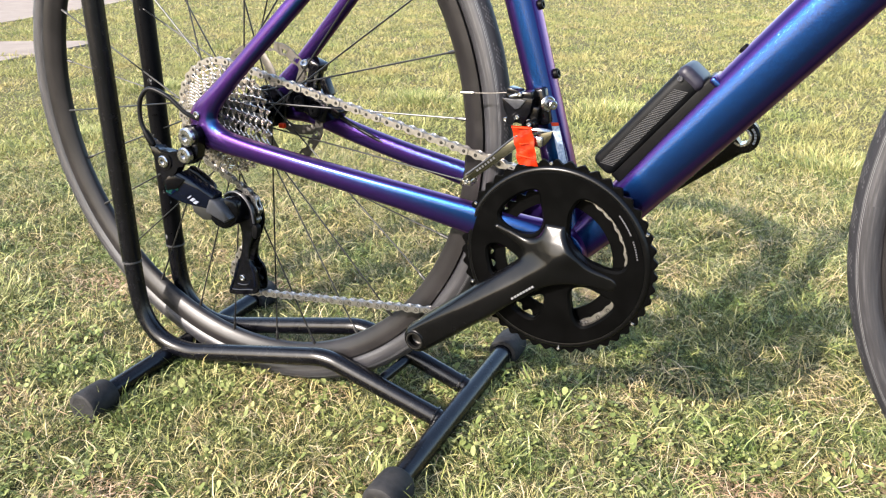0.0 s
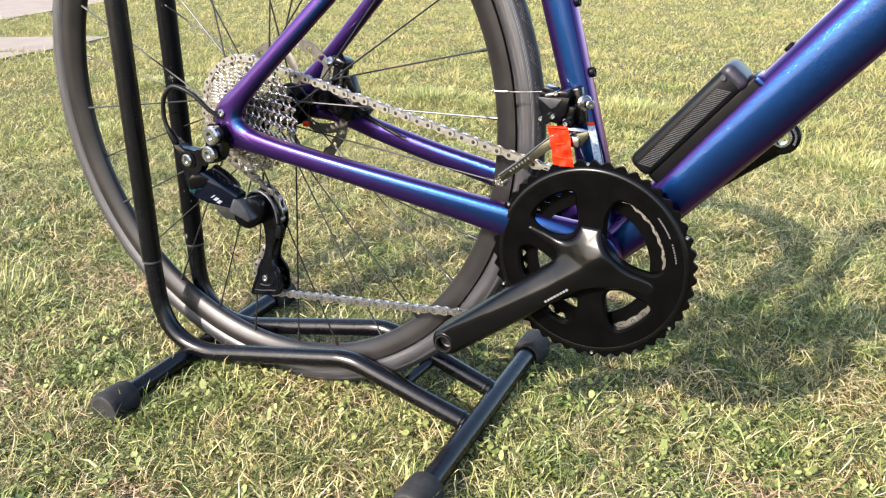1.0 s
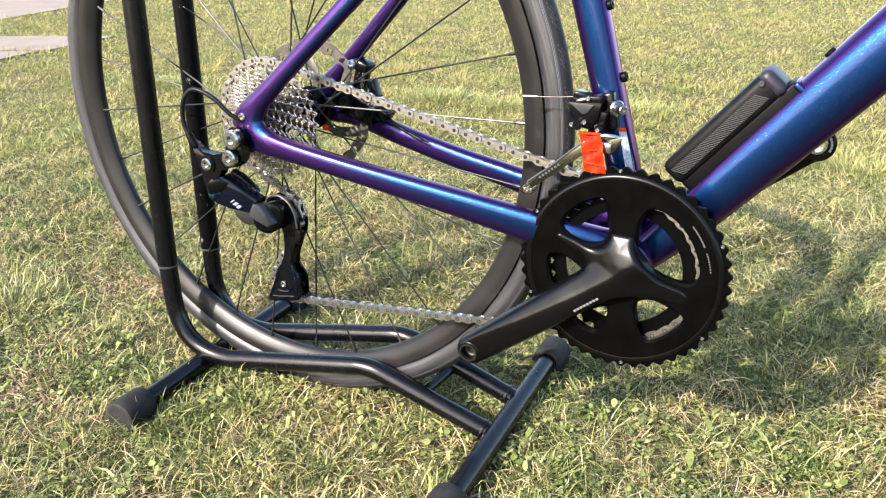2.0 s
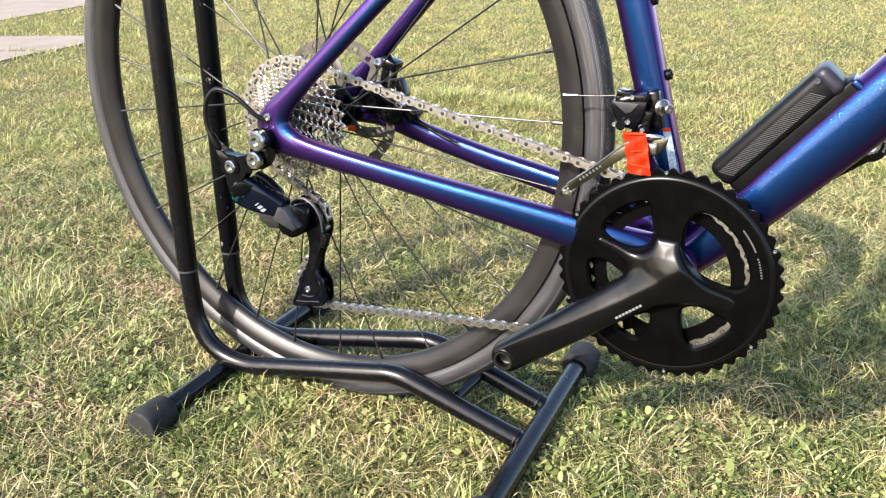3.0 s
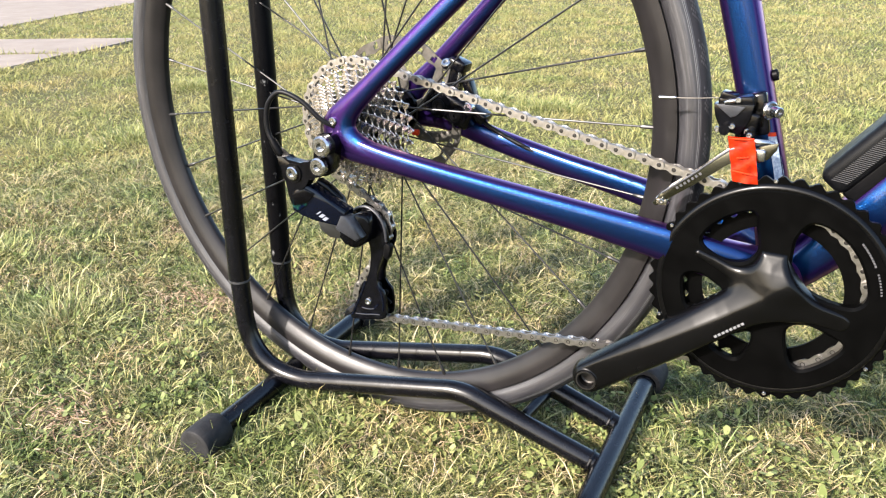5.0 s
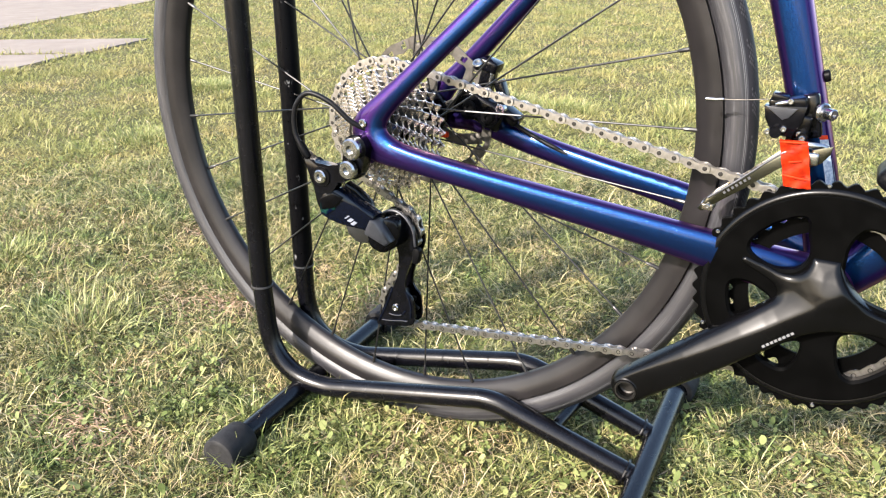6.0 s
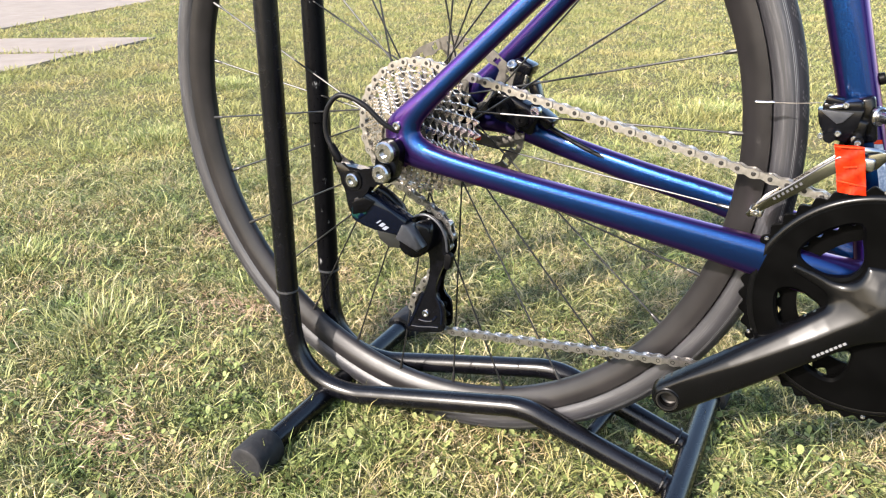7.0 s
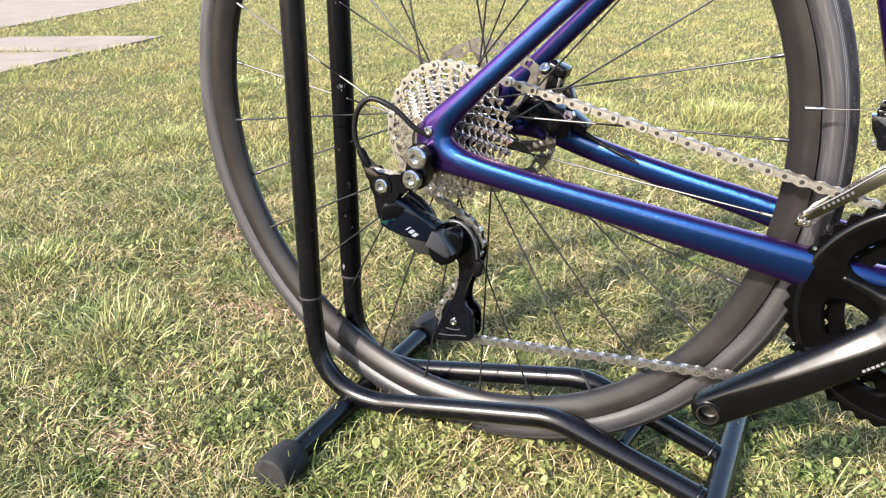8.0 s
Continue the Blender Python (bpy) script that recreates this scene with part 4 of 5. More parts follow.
def chain_track():
    """The closed line of the chain in the x z plane: round the ring, the largest cog and both jockey wheels."""
    wheels = [(BB, 0.0127 / (2 * math.sin(math.pi / 34)), 1), (AXLE, 0.0127 / (2 * math.sin(math.pi / 32)), 1), (JOCKEY_UP, 0.0225, -1), (JOCKEY_LOW, 0.0225, 1)]
    legs = []
    for (c, r, s), (c2, r2, s2) in zip(wheels, wheels[1:] + wheels[:1]):
        d = Vector((c2.x - c.x, c2.z - c.z))
        th = math.atan2(d.y, d.x) - math.asin((s2 * r2 - s * r) / d.length)
        left = Vector((-math.sin(th), math.cos(th)))
        legs.append((Vector((c.x, c.z)) - left * s * r, Vector((c2.x, c2.z)) - left * s2 * r2))
    out = []
    for k, (c, r, s) in enumerate(wheels):
        a, b = legs[k - 1][1], legs[k][0]
        c = Vector((c.x, c.z))
        t0, t1 = math.atan2(*(a - c).yx), math.atan2(*(b - c).yx)
        while s * (t1 - t0) < 0:
            t1 += s * 2 * math.pi
        n = max(4, int(abs(t1 - t0) / 0.04))
        out += [(c.x + r * math.cos(t), c.y + r * math.sin(t)) for t in np.linspace(t0, t1, n)]
    return np.array(out + out[:1])


def chain_depth(x):
    return float(np.interp(x, [0.02, 0.36], [-0.0255, -0.0415]))


def build_chain():
    line = chain_track()
    run = np.concatenate([[0], np.cumsum(np.hypot(*np.diff(line, axis=0).T))])
    count = 2 * round(run[-1] / 0.0127 / 2)
    pins = [Vector((np.interp(s, run, line[:, 0]), 0, np.interp(s, run, line[:, 1]))) for s in np.linspace(0, run[-1], count + 1)]
    for p in pins:
        p.y = chain_depth(p.x)

    def waist(half, r, w):
        """Figure-of-eight plate outline."""
        out = []
        for a in np.linspace(radians(130), radians(230), 5):
            out.append((-half + r * math.cos(a), r * math.sin(a)))
        out += [(-half + r * math.cos(radians(285)), r * math.sin(radians(285))), (0, -w), (half + r * math.cos(radians(255)), r * math.sin(radians(255)))]
        for a in np.linspace(radians(-50), radians(50), 5):
            out.append((half + r * math.cos(a), r * math.sin(a)))
        return out + [(half + r * math.cos(radians(105)), r * math.sin(radians(105))), (0, w), (-half + r * math.cos(radians(75)), r * math.sin(radians(75)))]

    half = run[-1] / count / 2
    outer, inner = bmesh.new(), bmesh.new()
    for s in (-1, 1):
        prism(outer, waist(half, 0.0042, 0.0026), s * 0.0026, s * 0.0035)
        prism(inner, waist(half, 0.0039, 0.0024), s * 0.0013, s * 0.0021)
    for x in (-half, half):
        revolve(outer, [(0, -0.0030), (0.0013, -0.0030), (0.0015, -0.0038), (0.0018, -0.0038), (0.0021, -0.0034), (0.0021, 0.0034), (0.0014, 0.0039), (0, 0.0039)], 10, T(x, 0, 0), closed=False)
        revolve(inner, [(0, -0.0014), (0.0037, -0.0014), (0.0037, 0.0014), (0, 0.0014)], 12, T(x, 0, 0), closed=False)
    meshes = [part_mesh("outer_link", outer, CHAIN), part_mesh("inner_link", inner, CHAIN)]
    meshes[0].materials.append(PIN)
    for f in meshes[0].polygons:
        if math.hypot(abs(f.center.x) - half, f.center.z) < 0.0022 and abs(f.center.y) > 0.0030 and len(f.vertices) < 6:
            f.material_index = 1
    first = None
    for k in range(count):
        a, b = pins[k], pins[k + 1]
        m = Matrix.Translation((a + b) / 2) @ (b - a).to_track_quat("X", "Z").to_matrix().to_4x4()
        ob = part("chain" if first is None else "link", meshes[k % 2], CHAIN, first or bike, "silver bicycle chain" if first is None else "", m)
        first = first or ob


build_chain()


# ---- rear derailleur ----
def slanted(bm, outline, x0, y0, slope, front, back, bevel=0.0015):
    """A plate whose depth runs with x: y = y0 + slope * (x - x0), from front to back of that."""
    m = Matrix.Identity(4)
    m[1][0], m[1][3] = slope, y0 - slope * x0
    made = bmesh.new()
    prism(made, outline, front, back, bevel, m)
    me = bpy.data.meshes.new("t")
    made.to_mesh(me)
    made.free()
    bm.from_mesh(me)
    bpy.data.meshes.remove(me)
    return bm


def build_rear_derailleur():
    lean = (-0.045, -0.092, 0.56)
    bm = bmesh.new()
    prism(bm, capsule((-0.0035, 0.3420), (-0.0085, 0.3215), 0.0125, 0.0112), -0.0855, -0.0730, 0.002)
    link = part("rear_derailleur", bm, GLOSS_BLACK, bike, "glossy black long-cage rear derailleur")
    bm = bmesh.new()
    prism(bm, closed_curve([(-0.0640, 0.3330), (-0.0580, 0.3290), (-0.0500, 0.3245), (-0.0370, 0.3230), (-0.0210, 0.3225), (-0.0090, 0.3310), (-0.0015, 0.3220), (-0.0080, 0.3110), (-0.0190, 0.3090), (-0.0280, 0.3010), (-0.0330, 0.2860), (-0.0370, 0.2740), (-0.0450, 0.2740), (-0.0490, 0.2880), (-0.0530, 0.3070), (-0.0620, 0.3230)], 3), -0.0905, -0.0790, 0.002)
    knuckle = part("bracket", bm, GLOSS_BLACK, link)
    bm = bmesh.new()
    tube(bm, [(-0.0405, -0.0920, 0.3110), (-0.0405, -0.0780, 0.3110)], 0.0098, seg=24, side=(1, 0, 0))
    part("pivot_boss", bm, PLASTIC, link)
    part("derailleur_bolt", bolt_mesh("derailleur_bolt", 0.0104, 0.0080, SILVER, 0.40), SILVER, link, "large silver socket bolt", T(-0.0040, -0.0855, 0.3420))
    part("derailleur_bolt", bolt_mesh("derailleur_bolt", 0.0092, 0.0065, SILVER, 0.38), SILVER, link, "large silver socket bolt", T(-0.0085, -0.0880, 0.3215))
    part("derailleur_bolt", bolt_mesh("derailleur_bolt", 0.0070, 0.0030, SILVER, 0.42), SILVER, link, "silver socket bolt", T(-0.0405, -0.0920, 0.3110))
    bm = bmesh.new()
    slanted(bm, [(-0.0432, 0.2790), (-0.0400, 0.2930), (-0.0345, 0.2975), (-0.0266, 0.2985), (-0.0139, 0.2850), (0.0039, 0.2706), (0.0030, 0.2620), (-0.0044, 0.2545), (-0.0241, 0.2605), (-0.0354, 0.2666), (-0.0425, 0.2725)], *lean, -0.004, 0.013, 0.003)
    arm = part("outer_arm", bm, NAVY, link, "dark navy polished outer arm")
    bm = bmesh.new()
    slanted(bm, [(-0.0405, 0.2900), (-0.0300, 0.2962), (-0.0210, 0.2900), (-0.0290, 0.2800), (-0.0400, 0.2780)], *lean, -0.0062, -0.0035, 0.001)
    part("arm_ridge", bm, GLOSS_BLACK, arm)
    bm = bmesh.new()
    slanted(bm, [(-0.0410, 0.2850), (-0.0345, 0.2905), (-0.0285, 0.2850), (-0.0290, 0.2780), (-0.0365, 0.2720), (-0.0410, 0.2760)], *lean, -0.0052, -0.0035, 0.0008)
    part("arm_window", bm, IRIS, arm, "shiny teal tinted facet")
    run, rise = Vector((0.0137, 0, -0.0160)).normalized(), Vector((0.0160, 0, 0.0137)).normalized()
    bm = bmesh.new()
    for k, w in enumerate((0.0013, 0.0032, 0.0032)):
        q = Vector((-0.0195, 0, 0.2695)) + run * (0.0043 * k) + rise * 0.0005
        c = [q + run * (u * w) + rise * (v * 0.0042 + u * 0.0010) for u, v in ((-0.5, -0.5), (0.5, -0.5), (0.5, 0.5), (-0.5, 0.5))]
        slanted(bm, [(v.x, v.z) for v in c], *lean, -0.0046, -0.0040, 0)
    part("print_bar", bm, PRINT, arm, "pale print as plain bars")
    bm = bmesh.new()
    slanted(bm, [(-0.0271, 0.3010), (-0.0180, 0.2930), (-0.0080, 0.2800), (-0.0060, 0.2740), (-0.0120, 0.2750), (-0.0191, 0.2780), (-0.0320, 0.2950)], -0.045, -0.080, 0.56, 0.000, 0.010, 0.002)
    part("upper_arm", bm, GLOSS_BLACK, link)
    bm = bmesh.new()
    slanted(bm, [(-0.0300, 0.2575), (-0.0190, 0.2560), (-0.0060, 0.2500), (-0.0060, 0.2352), (-0.0196, 0.2372), (-0.0279, 0.2464)], -0.045, -0.080, 0.56, 0.0, 0.012, 0.002)
    part("inner_arm", bm, INNER, link, "pale satin inner arm")
    bm = bmesh.new()
    slanted(bm, [(-0.0002, 0.2672), (0.0060, 0.2650), (0.0170, 0.2422), (0.0121, 0.2381), (-0.0058, 0.2524)], *lean, -0.0055, 0.010, 0.0025)
    part("knuckle_cap", bm, GREY, link, "satin grey knuckle cap")
    bm = bmesh.new()
    slanted(bm, closed_curve([(-0.0076, 0.2500), (-0.0060, 0.2380), (0.0026, 0.2275), (0.0129, 0.2310), (0.0200, 0.2440), (0.0180, 0.2600), (0.0060, 0.2640)], 4), -0.045, -0.080, 0.56, -0.006, 0.016, 0.003)
    part("knuckle", bm, GLOSS_BLACK, link)
    # cage plates with their guide edge
    front = closed_curve([(-0.0120, 0.2590), (-0.0020, 0.2660), (0.0100, 0.2675), (0.0220, 0.2610), (0.0300, 0.2490), (0.0328, 0.2320), (0.0262, 0.2150), (0.0195, 0.1980), (0.0165, 0.1840), (0.0220, 0.1750), (0.0270, 0.1690), (0.0280, 0.1480), (0.0240, 0.1395), (0.0100, 0.1360), (-0.0150, 0.1310), (-0.0195, 0.1340), (-0.0150, 0.1440), (-0.0060, 0.1640), (0.0050, 0.1850), (0.0100, 0.2020), (0.0105, 0.2200), (0.0060, 0.2330), (-0.0020, 0.2450)], 3)
    bm = bmesh.new()
    prism(bm, front, -0.0360, -0.0325, 0.0008)
    cage = part("cage_plate", bm, GLOSS_BLACK, link)
    bm = bmesh.new()
    prism(bm, front, -0.0195, -0.0172, 0.0005)
    part("cage_plate", bm, GLOSS_BLACK, link)
    edge = smooth_path([(-0.0100, -0.0362, 0.2600), (-0.0010, -0.0364, 0.2655), (0.0100, -0.0364, 0.2668), (0.0215, -0.0364, 0.2602), (0.0290, -0.0364, 0.2480), (0.0312, -0.0364, 0.2320)], 6)
    part("cage_rib", tube(bmesh.new(), edge, 0.0014, seg=8), GREY, cage, "thin bright cage edge")
    bm = bmesh.new()
    prism(bm, capsule((0.0325, 0.2260), (0.0310, 0.2160), 0.0040, 0.0036, 6), -0.0375, -0.0300, 0.001)
    part("cage_stop", bm, PLASTIC, cage)
    for c, n in ((JOCKEY_UP, 11), (JOCKEY_LOW, 11)):
        bm = bmesh.new()
        ring_plate(bm, tooth_outline(n, 0.0182, 0.0235, 0.5, 6), 0.0040, -0.0275, -0.0245)
        wheel = part("jockey_wheel", bm, PLASTIC, link, "black toothed jockey wheel", T(c.x, 0, c.z), smooth=False)
        part("jockey_bolt", bolt_mesh("jockey_bolt", 0.0040, 0.0022, SILVER, 0.5), SILVER, link, "small silver bolt", T(c.x, -0.0360, c.z))
    ridges = (
        [(0.0030, 0.1815), (-0.0030, 0.1660), (-0.0100, 0.1500), (-0.0165, 0.1365)],
        [(0.0180, 0.1790), (0.0225, 0.1700), (0.0245, 0.1600), (0.0240, 0.1490)],
        [(-0.0120, 0.1385), (0.0000, 0.1400), (0.0110, 0.1425), (0.0205, 0.1440)],
        [(-0.0030, 0.1480), (0.0050, 0.1478), (0.0130, 0.1500), (0.0180, 0.1560)],
    )
    for rows in ridges:
        line = smooth_path([(x, -0.0362, z) for x, z in rows], 6)
        part("cage_ridge", tube(bmesh.new(), line, 0.0011, seg=8), NAVY, cage)
    # gear cable: a loop from the dropout to the barrel
    loop = smooth_path([(0.006, -0.0700, 0.3560), (-0.010, -0.0800, 0.3655), (-0.029, -0.0850, 0.3825), (-0.051, -0.0880, 0.3900), (-0.0635, -0.0900, 0.3815), (-0.0695, -0.0900, 0.3670), (-0.0690, -0.0900, 0.3490), (-0.0600, -0.0900, 0.3340)], 8)
    part("gear_cable", tube(bmesh.new(), loop, 0.0025, seg=12), CABLE, bike, "black looped gear cable housing")
    bm = bmesh.new()
    tube(bm, [(-0.0650, -0.0900, 0.3420), (-0.0625, -0.0900, 0.3380), (-0.0585, -0.0900, 0.3315), (-0.0560, -0.0895, 0.3275)], [0.0036, 0.0042, 0.0042, 0.0034], seg=14)
    part("barrel_adjuster", bm, PLASTIC, link)


build_rear_derailleur()


# ---- front derailleur ----
def build_front_derailleur():
    bm = bmesh.new()
    box(bm, (0.0125, 0.012, 0.034), T(0.3750, -0.0215, 0.3990) @ Matrix.Rotation(radians(-12), 4, "Y"), 0.003)
    box(bm, (0.026, 0.018, 0.009), T(0.3580, -0.0300, 0.4085) @ Matrix.Rotation(radians(-6), 4, "Y"), 0.0015)
    box(bm, (0.012, 0.014, 0.006), T(0.3520, -0.0320, 0.4125) @ Matrix.Rotation(radians(12), 4, "Y"), 0.001)
    prism(bm, [(0.3420, 0.4065), (0.3720, 0.4085), (0.3700, 0.3960), (0.3640, 0.3840), (0.3500, 0.3860), (0.3440, 0.3970)], -0.0400, -0.0230, 0.0012)
    box(bm, (0.014, 0.010, 0.026), T(0.3680, -0.0300, 0.3880) @ Matrix.Rotation(radians(10), 4, "Y"), 0.002)
    tube(bm, [(0.353, -0.045, 0.388), (0.353, -0.022, 0.388)], 0.0042, seg=12, side=(1, 0, 0))
    tube(bm, [(0.372, -0.045, 0.386), (0.372, -0.022, 0.386)], 0.0040, seg=12, side=(1, 0, 0))
    body = part("front_derailleur", bm, GLOSS_BLACK, bike, "glossy black front derailleur with steel cage")
    bm = bmesh.new()
    prism(bm, [(0.3430, 0.4070), (0.3660, 0.4065), (0.3600, 0.3990), (0.3560, 0.3975)], -0.0415, -0.0398, 0.0004)
    part("facet", bm, GREY, body, "grey facet")
    part("clamp_bolt", bolt_mesh("clamp_bolt", 0.0042, 0.0125, SILVER, 0.40), SILVER, body, "large silver clamp bolt", T(0.3810, -0.0265, 0.4030) @ Matrix.Rotation(radians(48), 4, "Z"))
    part("washer", bolt_mesh("washer", 0.0072, 0.0036, SILVER, 0.30), SILVER, body, "", T(0.3810, -0.0265, 0.4030) @ Matrix.Rotation(radians(48), 4, "Z"))
    small = bolt_mesh("set_screw", 0.0022, 0.0020, SILVER, 0.45)
    for x, y, z in ((0.3470, -0.0400, 0.3875), (0.3580, -0.0400, 0.3905), (0.3690, -0.0385, 0.3875), (0.3720, -0.0455, 0.3860), (0.3600, -0.0405, 0.4115)):
        part("set_screw", small, SILVER, body, "", T(x, y, z))
    bm = bmesh.new()
    tube(bm, [(0.3500, -0.0405, 0.4085), (0.3520, -0.0410, 0.4092), (0.3570, -0.0410, 0.4105), (0.3590, -0.0405, 0.4110)], [0.0012, 0.0019, 0.0019, 0.0012], seg=12)
    part("spring_pin", bm, SILVER, body, "silver spring pin")
    # cage: an outer and an inner steel plate that slope down and back, joined at the tail
    outline = [(0.3045, 0.3225), (0.3120, 0.3325), (0.3330, 0.3500), (0.3590, 0.3735), (0.3660, 0.3760), (0.3660, 0.3660), (0.3600, 0.3625), (0.3380, 0.3440), (0.3180, 0.3285), (0.3080, 0.3205)]
    bm = bmesh.new()
    prism(bm, outline, -0.0505, -0.0495, 0.0003)
    outer = part("cage_plate", bm, GOLD, body, "bright steel outer cage plate")
    bm = bmesh.new()
    tube(bm, smooth_path([(0.3120, -0.0510, 0.3325), (0.3330, -0.0510, 0.3500), (0.3590, -0.0510, 0.3735), (0.3660, -0.0510, 0.3760)], 5), 0.0009, seg=8)
    part("cage_lip", bm, GREY, outer)
    bm = bmesh.new()
    for k in range(7):
        f = 0.30 + 0.06 * k
        q = Vector((0.3100, 0, 0.3270)).lerp(Vector((0.3560, 0, 0.3655)), f)
        box(bm, (0.0020, 0.0004, 0.0022), T(q.x, -0.0507, q.z) @ Matrix.Rotation(radians(-41), 4, "Y"), 0.0001, 1)
    part("print_bar", bm, GRIP, outer, "white print as plain bars")
    bm = bmesh.new()
    prism(bm, [(x + 0.004, z + 0.004) for x, z in outline], -0.0360, -0.0350, 0.0003)
    part("cage_plate", bm, STEEL, body, "bright steel inner cage plate")
    bm = bmesh.new()
    prism(bm, [(0.3800, 0.3780), (0.3940, 0.3825), (0.3930, 0.3760), (0.3880, 0.3690), (0.3810, 0.3650)], -0.0455, -0.0445, 0.0003)
    part("cage_wing", bm, GOLD, body, "bright steel rear edge of the cage")
    bm = bmesh.new()
    box(bm, (0.010, 0.0155, 0.0070), T(0.3120, -0.0428, 0.3245), 0.0015)
    tail = part("cage_tail", bm, STEEL, body)
    part("set_screw", small, SILVER, tail, "", T(0.3125, -0.0508, 0.3255))
    bm = bmesh.new()
    tube(bm, smooth_path([(0.3690, -0.0420, 0.3800), (0.3790, -0.0420, 0.3805), (0.3850, -0.0400, 0.3800), (0.3895, -0.0370, 0.3785)], 5), 0.0020, 0.0028, 10)
    box(bm, (0.012, 0.010, 0.010), T(0.3800, -0.0430, 0.3715), 0.002)
    part("link_bar", bm, SILVER, body, "silver link")
    # orange tape wrapped round the cage
    bm = bmesh.new()
    rows = []
    for k, z in enumerate(np.linspace(0.3855, 0.3500, 14)):
        x0, x1 = np.interp(z, [0.3465, 0.3865], [0.3660, 0.3572]), np.interp(z, [0.3465, 0.3865], [0.3850, 0.3768])
        row = []
        for j, x in enumerate(np.linspace(x0, x1, 8)):
            row.append(bm.verts.new((x, -0.0522 - 0.0009 * math.sin(k * 1.3 + 0.9 * j) - 0.0006 * math.sin(j * 2.3 - k), z)))
        rows.append(row)
    for a, b in zip(rows, rows[1:]):
        for j in range(7):
            bm.faces.new((a[j], a[j + 1], b[j + 1], b[j]))
    bmesh.ops.solidify(bm, geom=bm.faces[:], thickness=0.0008)
    tape = part("tape", bm, ORANGE, body, "creased orange warning tape")
    for z, tilt, wide in ((0.3580, 6, 0.0200), (0.3842, -3, 0.0196), (0.3700, -10, 0.0090)):
        bm = bmesh.new()
        x = float(np.interp(z, [0.3465, 0.3865], [0.3755, 0.3670]))
        box(bm, (wide, 0.0012, 0.0011), T(x, -0.0535, z) @ Matrix.Rotation(radians(tilt), 4, "Y"), 0.0003, 1)
        part("tape_crease", bm, ORANGE, tape)
    # cut end of the shift cable
    cable = smooth_path([(0.3440, -0.0330, 0.4105), (0.3300, -0.0345, 0.4090), (0.3150, -0.0350, 0.4080), (0.2990, -0.0350, 0.4072)], 5)
    wire = part("cable_tail", tube(bmesh.new(), cable, 0.00042, seg=8), ROTOR, body, "thin steel cable tail")
    bm = bmesh.new()
    tube(bm, [(0.3120, -0.0350, 0.4079), (0.3105, -0.0350, 0.4079), (0.3060, -0.0350, 0.4074), (0.3040, -0.0350, 0.4073), (0.2985, -0.0350, 0.4071), (0.2978, -0.0350, 0.4071)], [0.0010, 0.0014, 0.0012, 0.0016, 0.0016, 0.0008], seg=10)
    part("cable_end_cap", bm, SILVER, wire, "silver crimped end cap")


build_front_derailleur()


# ---- storage shell on the down tube ----
def build_pod():
    d = Vector((0.632, 0, 0.775))
    n = Vector((-0.775, 0, 0.632))
    turn = Matrix((d, Vector((0, 1, 0)), n)).transposed().to_4x4()
    c = Vector((0.4697, 0, 0.3922))
    bm = bmesh.new()
    box(bm, (0.118, 0.044, 0.0245), Matrix.Translation(c) @ turn, 0.0075, 4)
    shell = part("storage_shell", bm, POD, bike, "black ribbed storage shell on the down tube")
    bm = bmesh.new()
    box(bm, (0.0135, 0.0452, 0.0252), Matrix.Translation(c + d * 0.0530) @ turn, 0.0065, 4)
    part("end_cover", bm, COVER, shell, "dark purple-grey end cover")
    part("screw", bolt_mesh("screw", 0.0024, 0.0012, GREY, 0.4), GREY, shell, "", Matrix.Translation(c + d * 0.0480 + Vector((0, -0.0230, 0)) + n * 0.006))
    # slanted ribs on the side panel
    bm = bmesh.new()
    for k in range(52):
        q = c + d * (-0.050 + 0.00178 * k) + Vector((0, -0.0221, 0))
        tube(bm, [q - n * 0.0068 + d * 0.0030, q + n * 0.0036 - d * 0.0030], 0.00036, seg=5)
    tagged(part("rib_panel", bm, RIDGE, shell, "rows of fine slanted ribs"), kind="stuff")
    base = Vector((0.4895, 0, 0.3815))
    bm = bmesh.new()
    box(bm, (0.122, 0.036, 0.0180), Matrix.Translation(base + n * 0.0035) @ turn, 0.003, 3)
    part("base_plate", bm, PLASTIC, shell, "black mounting plate")
    bm = bmesh.new()
    box(bm, (0.006, 0.0385, 0.017), Matrix.Translation(base + d * 0.0600 + n * 0.0020) @ turn, 0.002, 3)
    part("base_lip", bm, PAINT, shell)


build_pod()


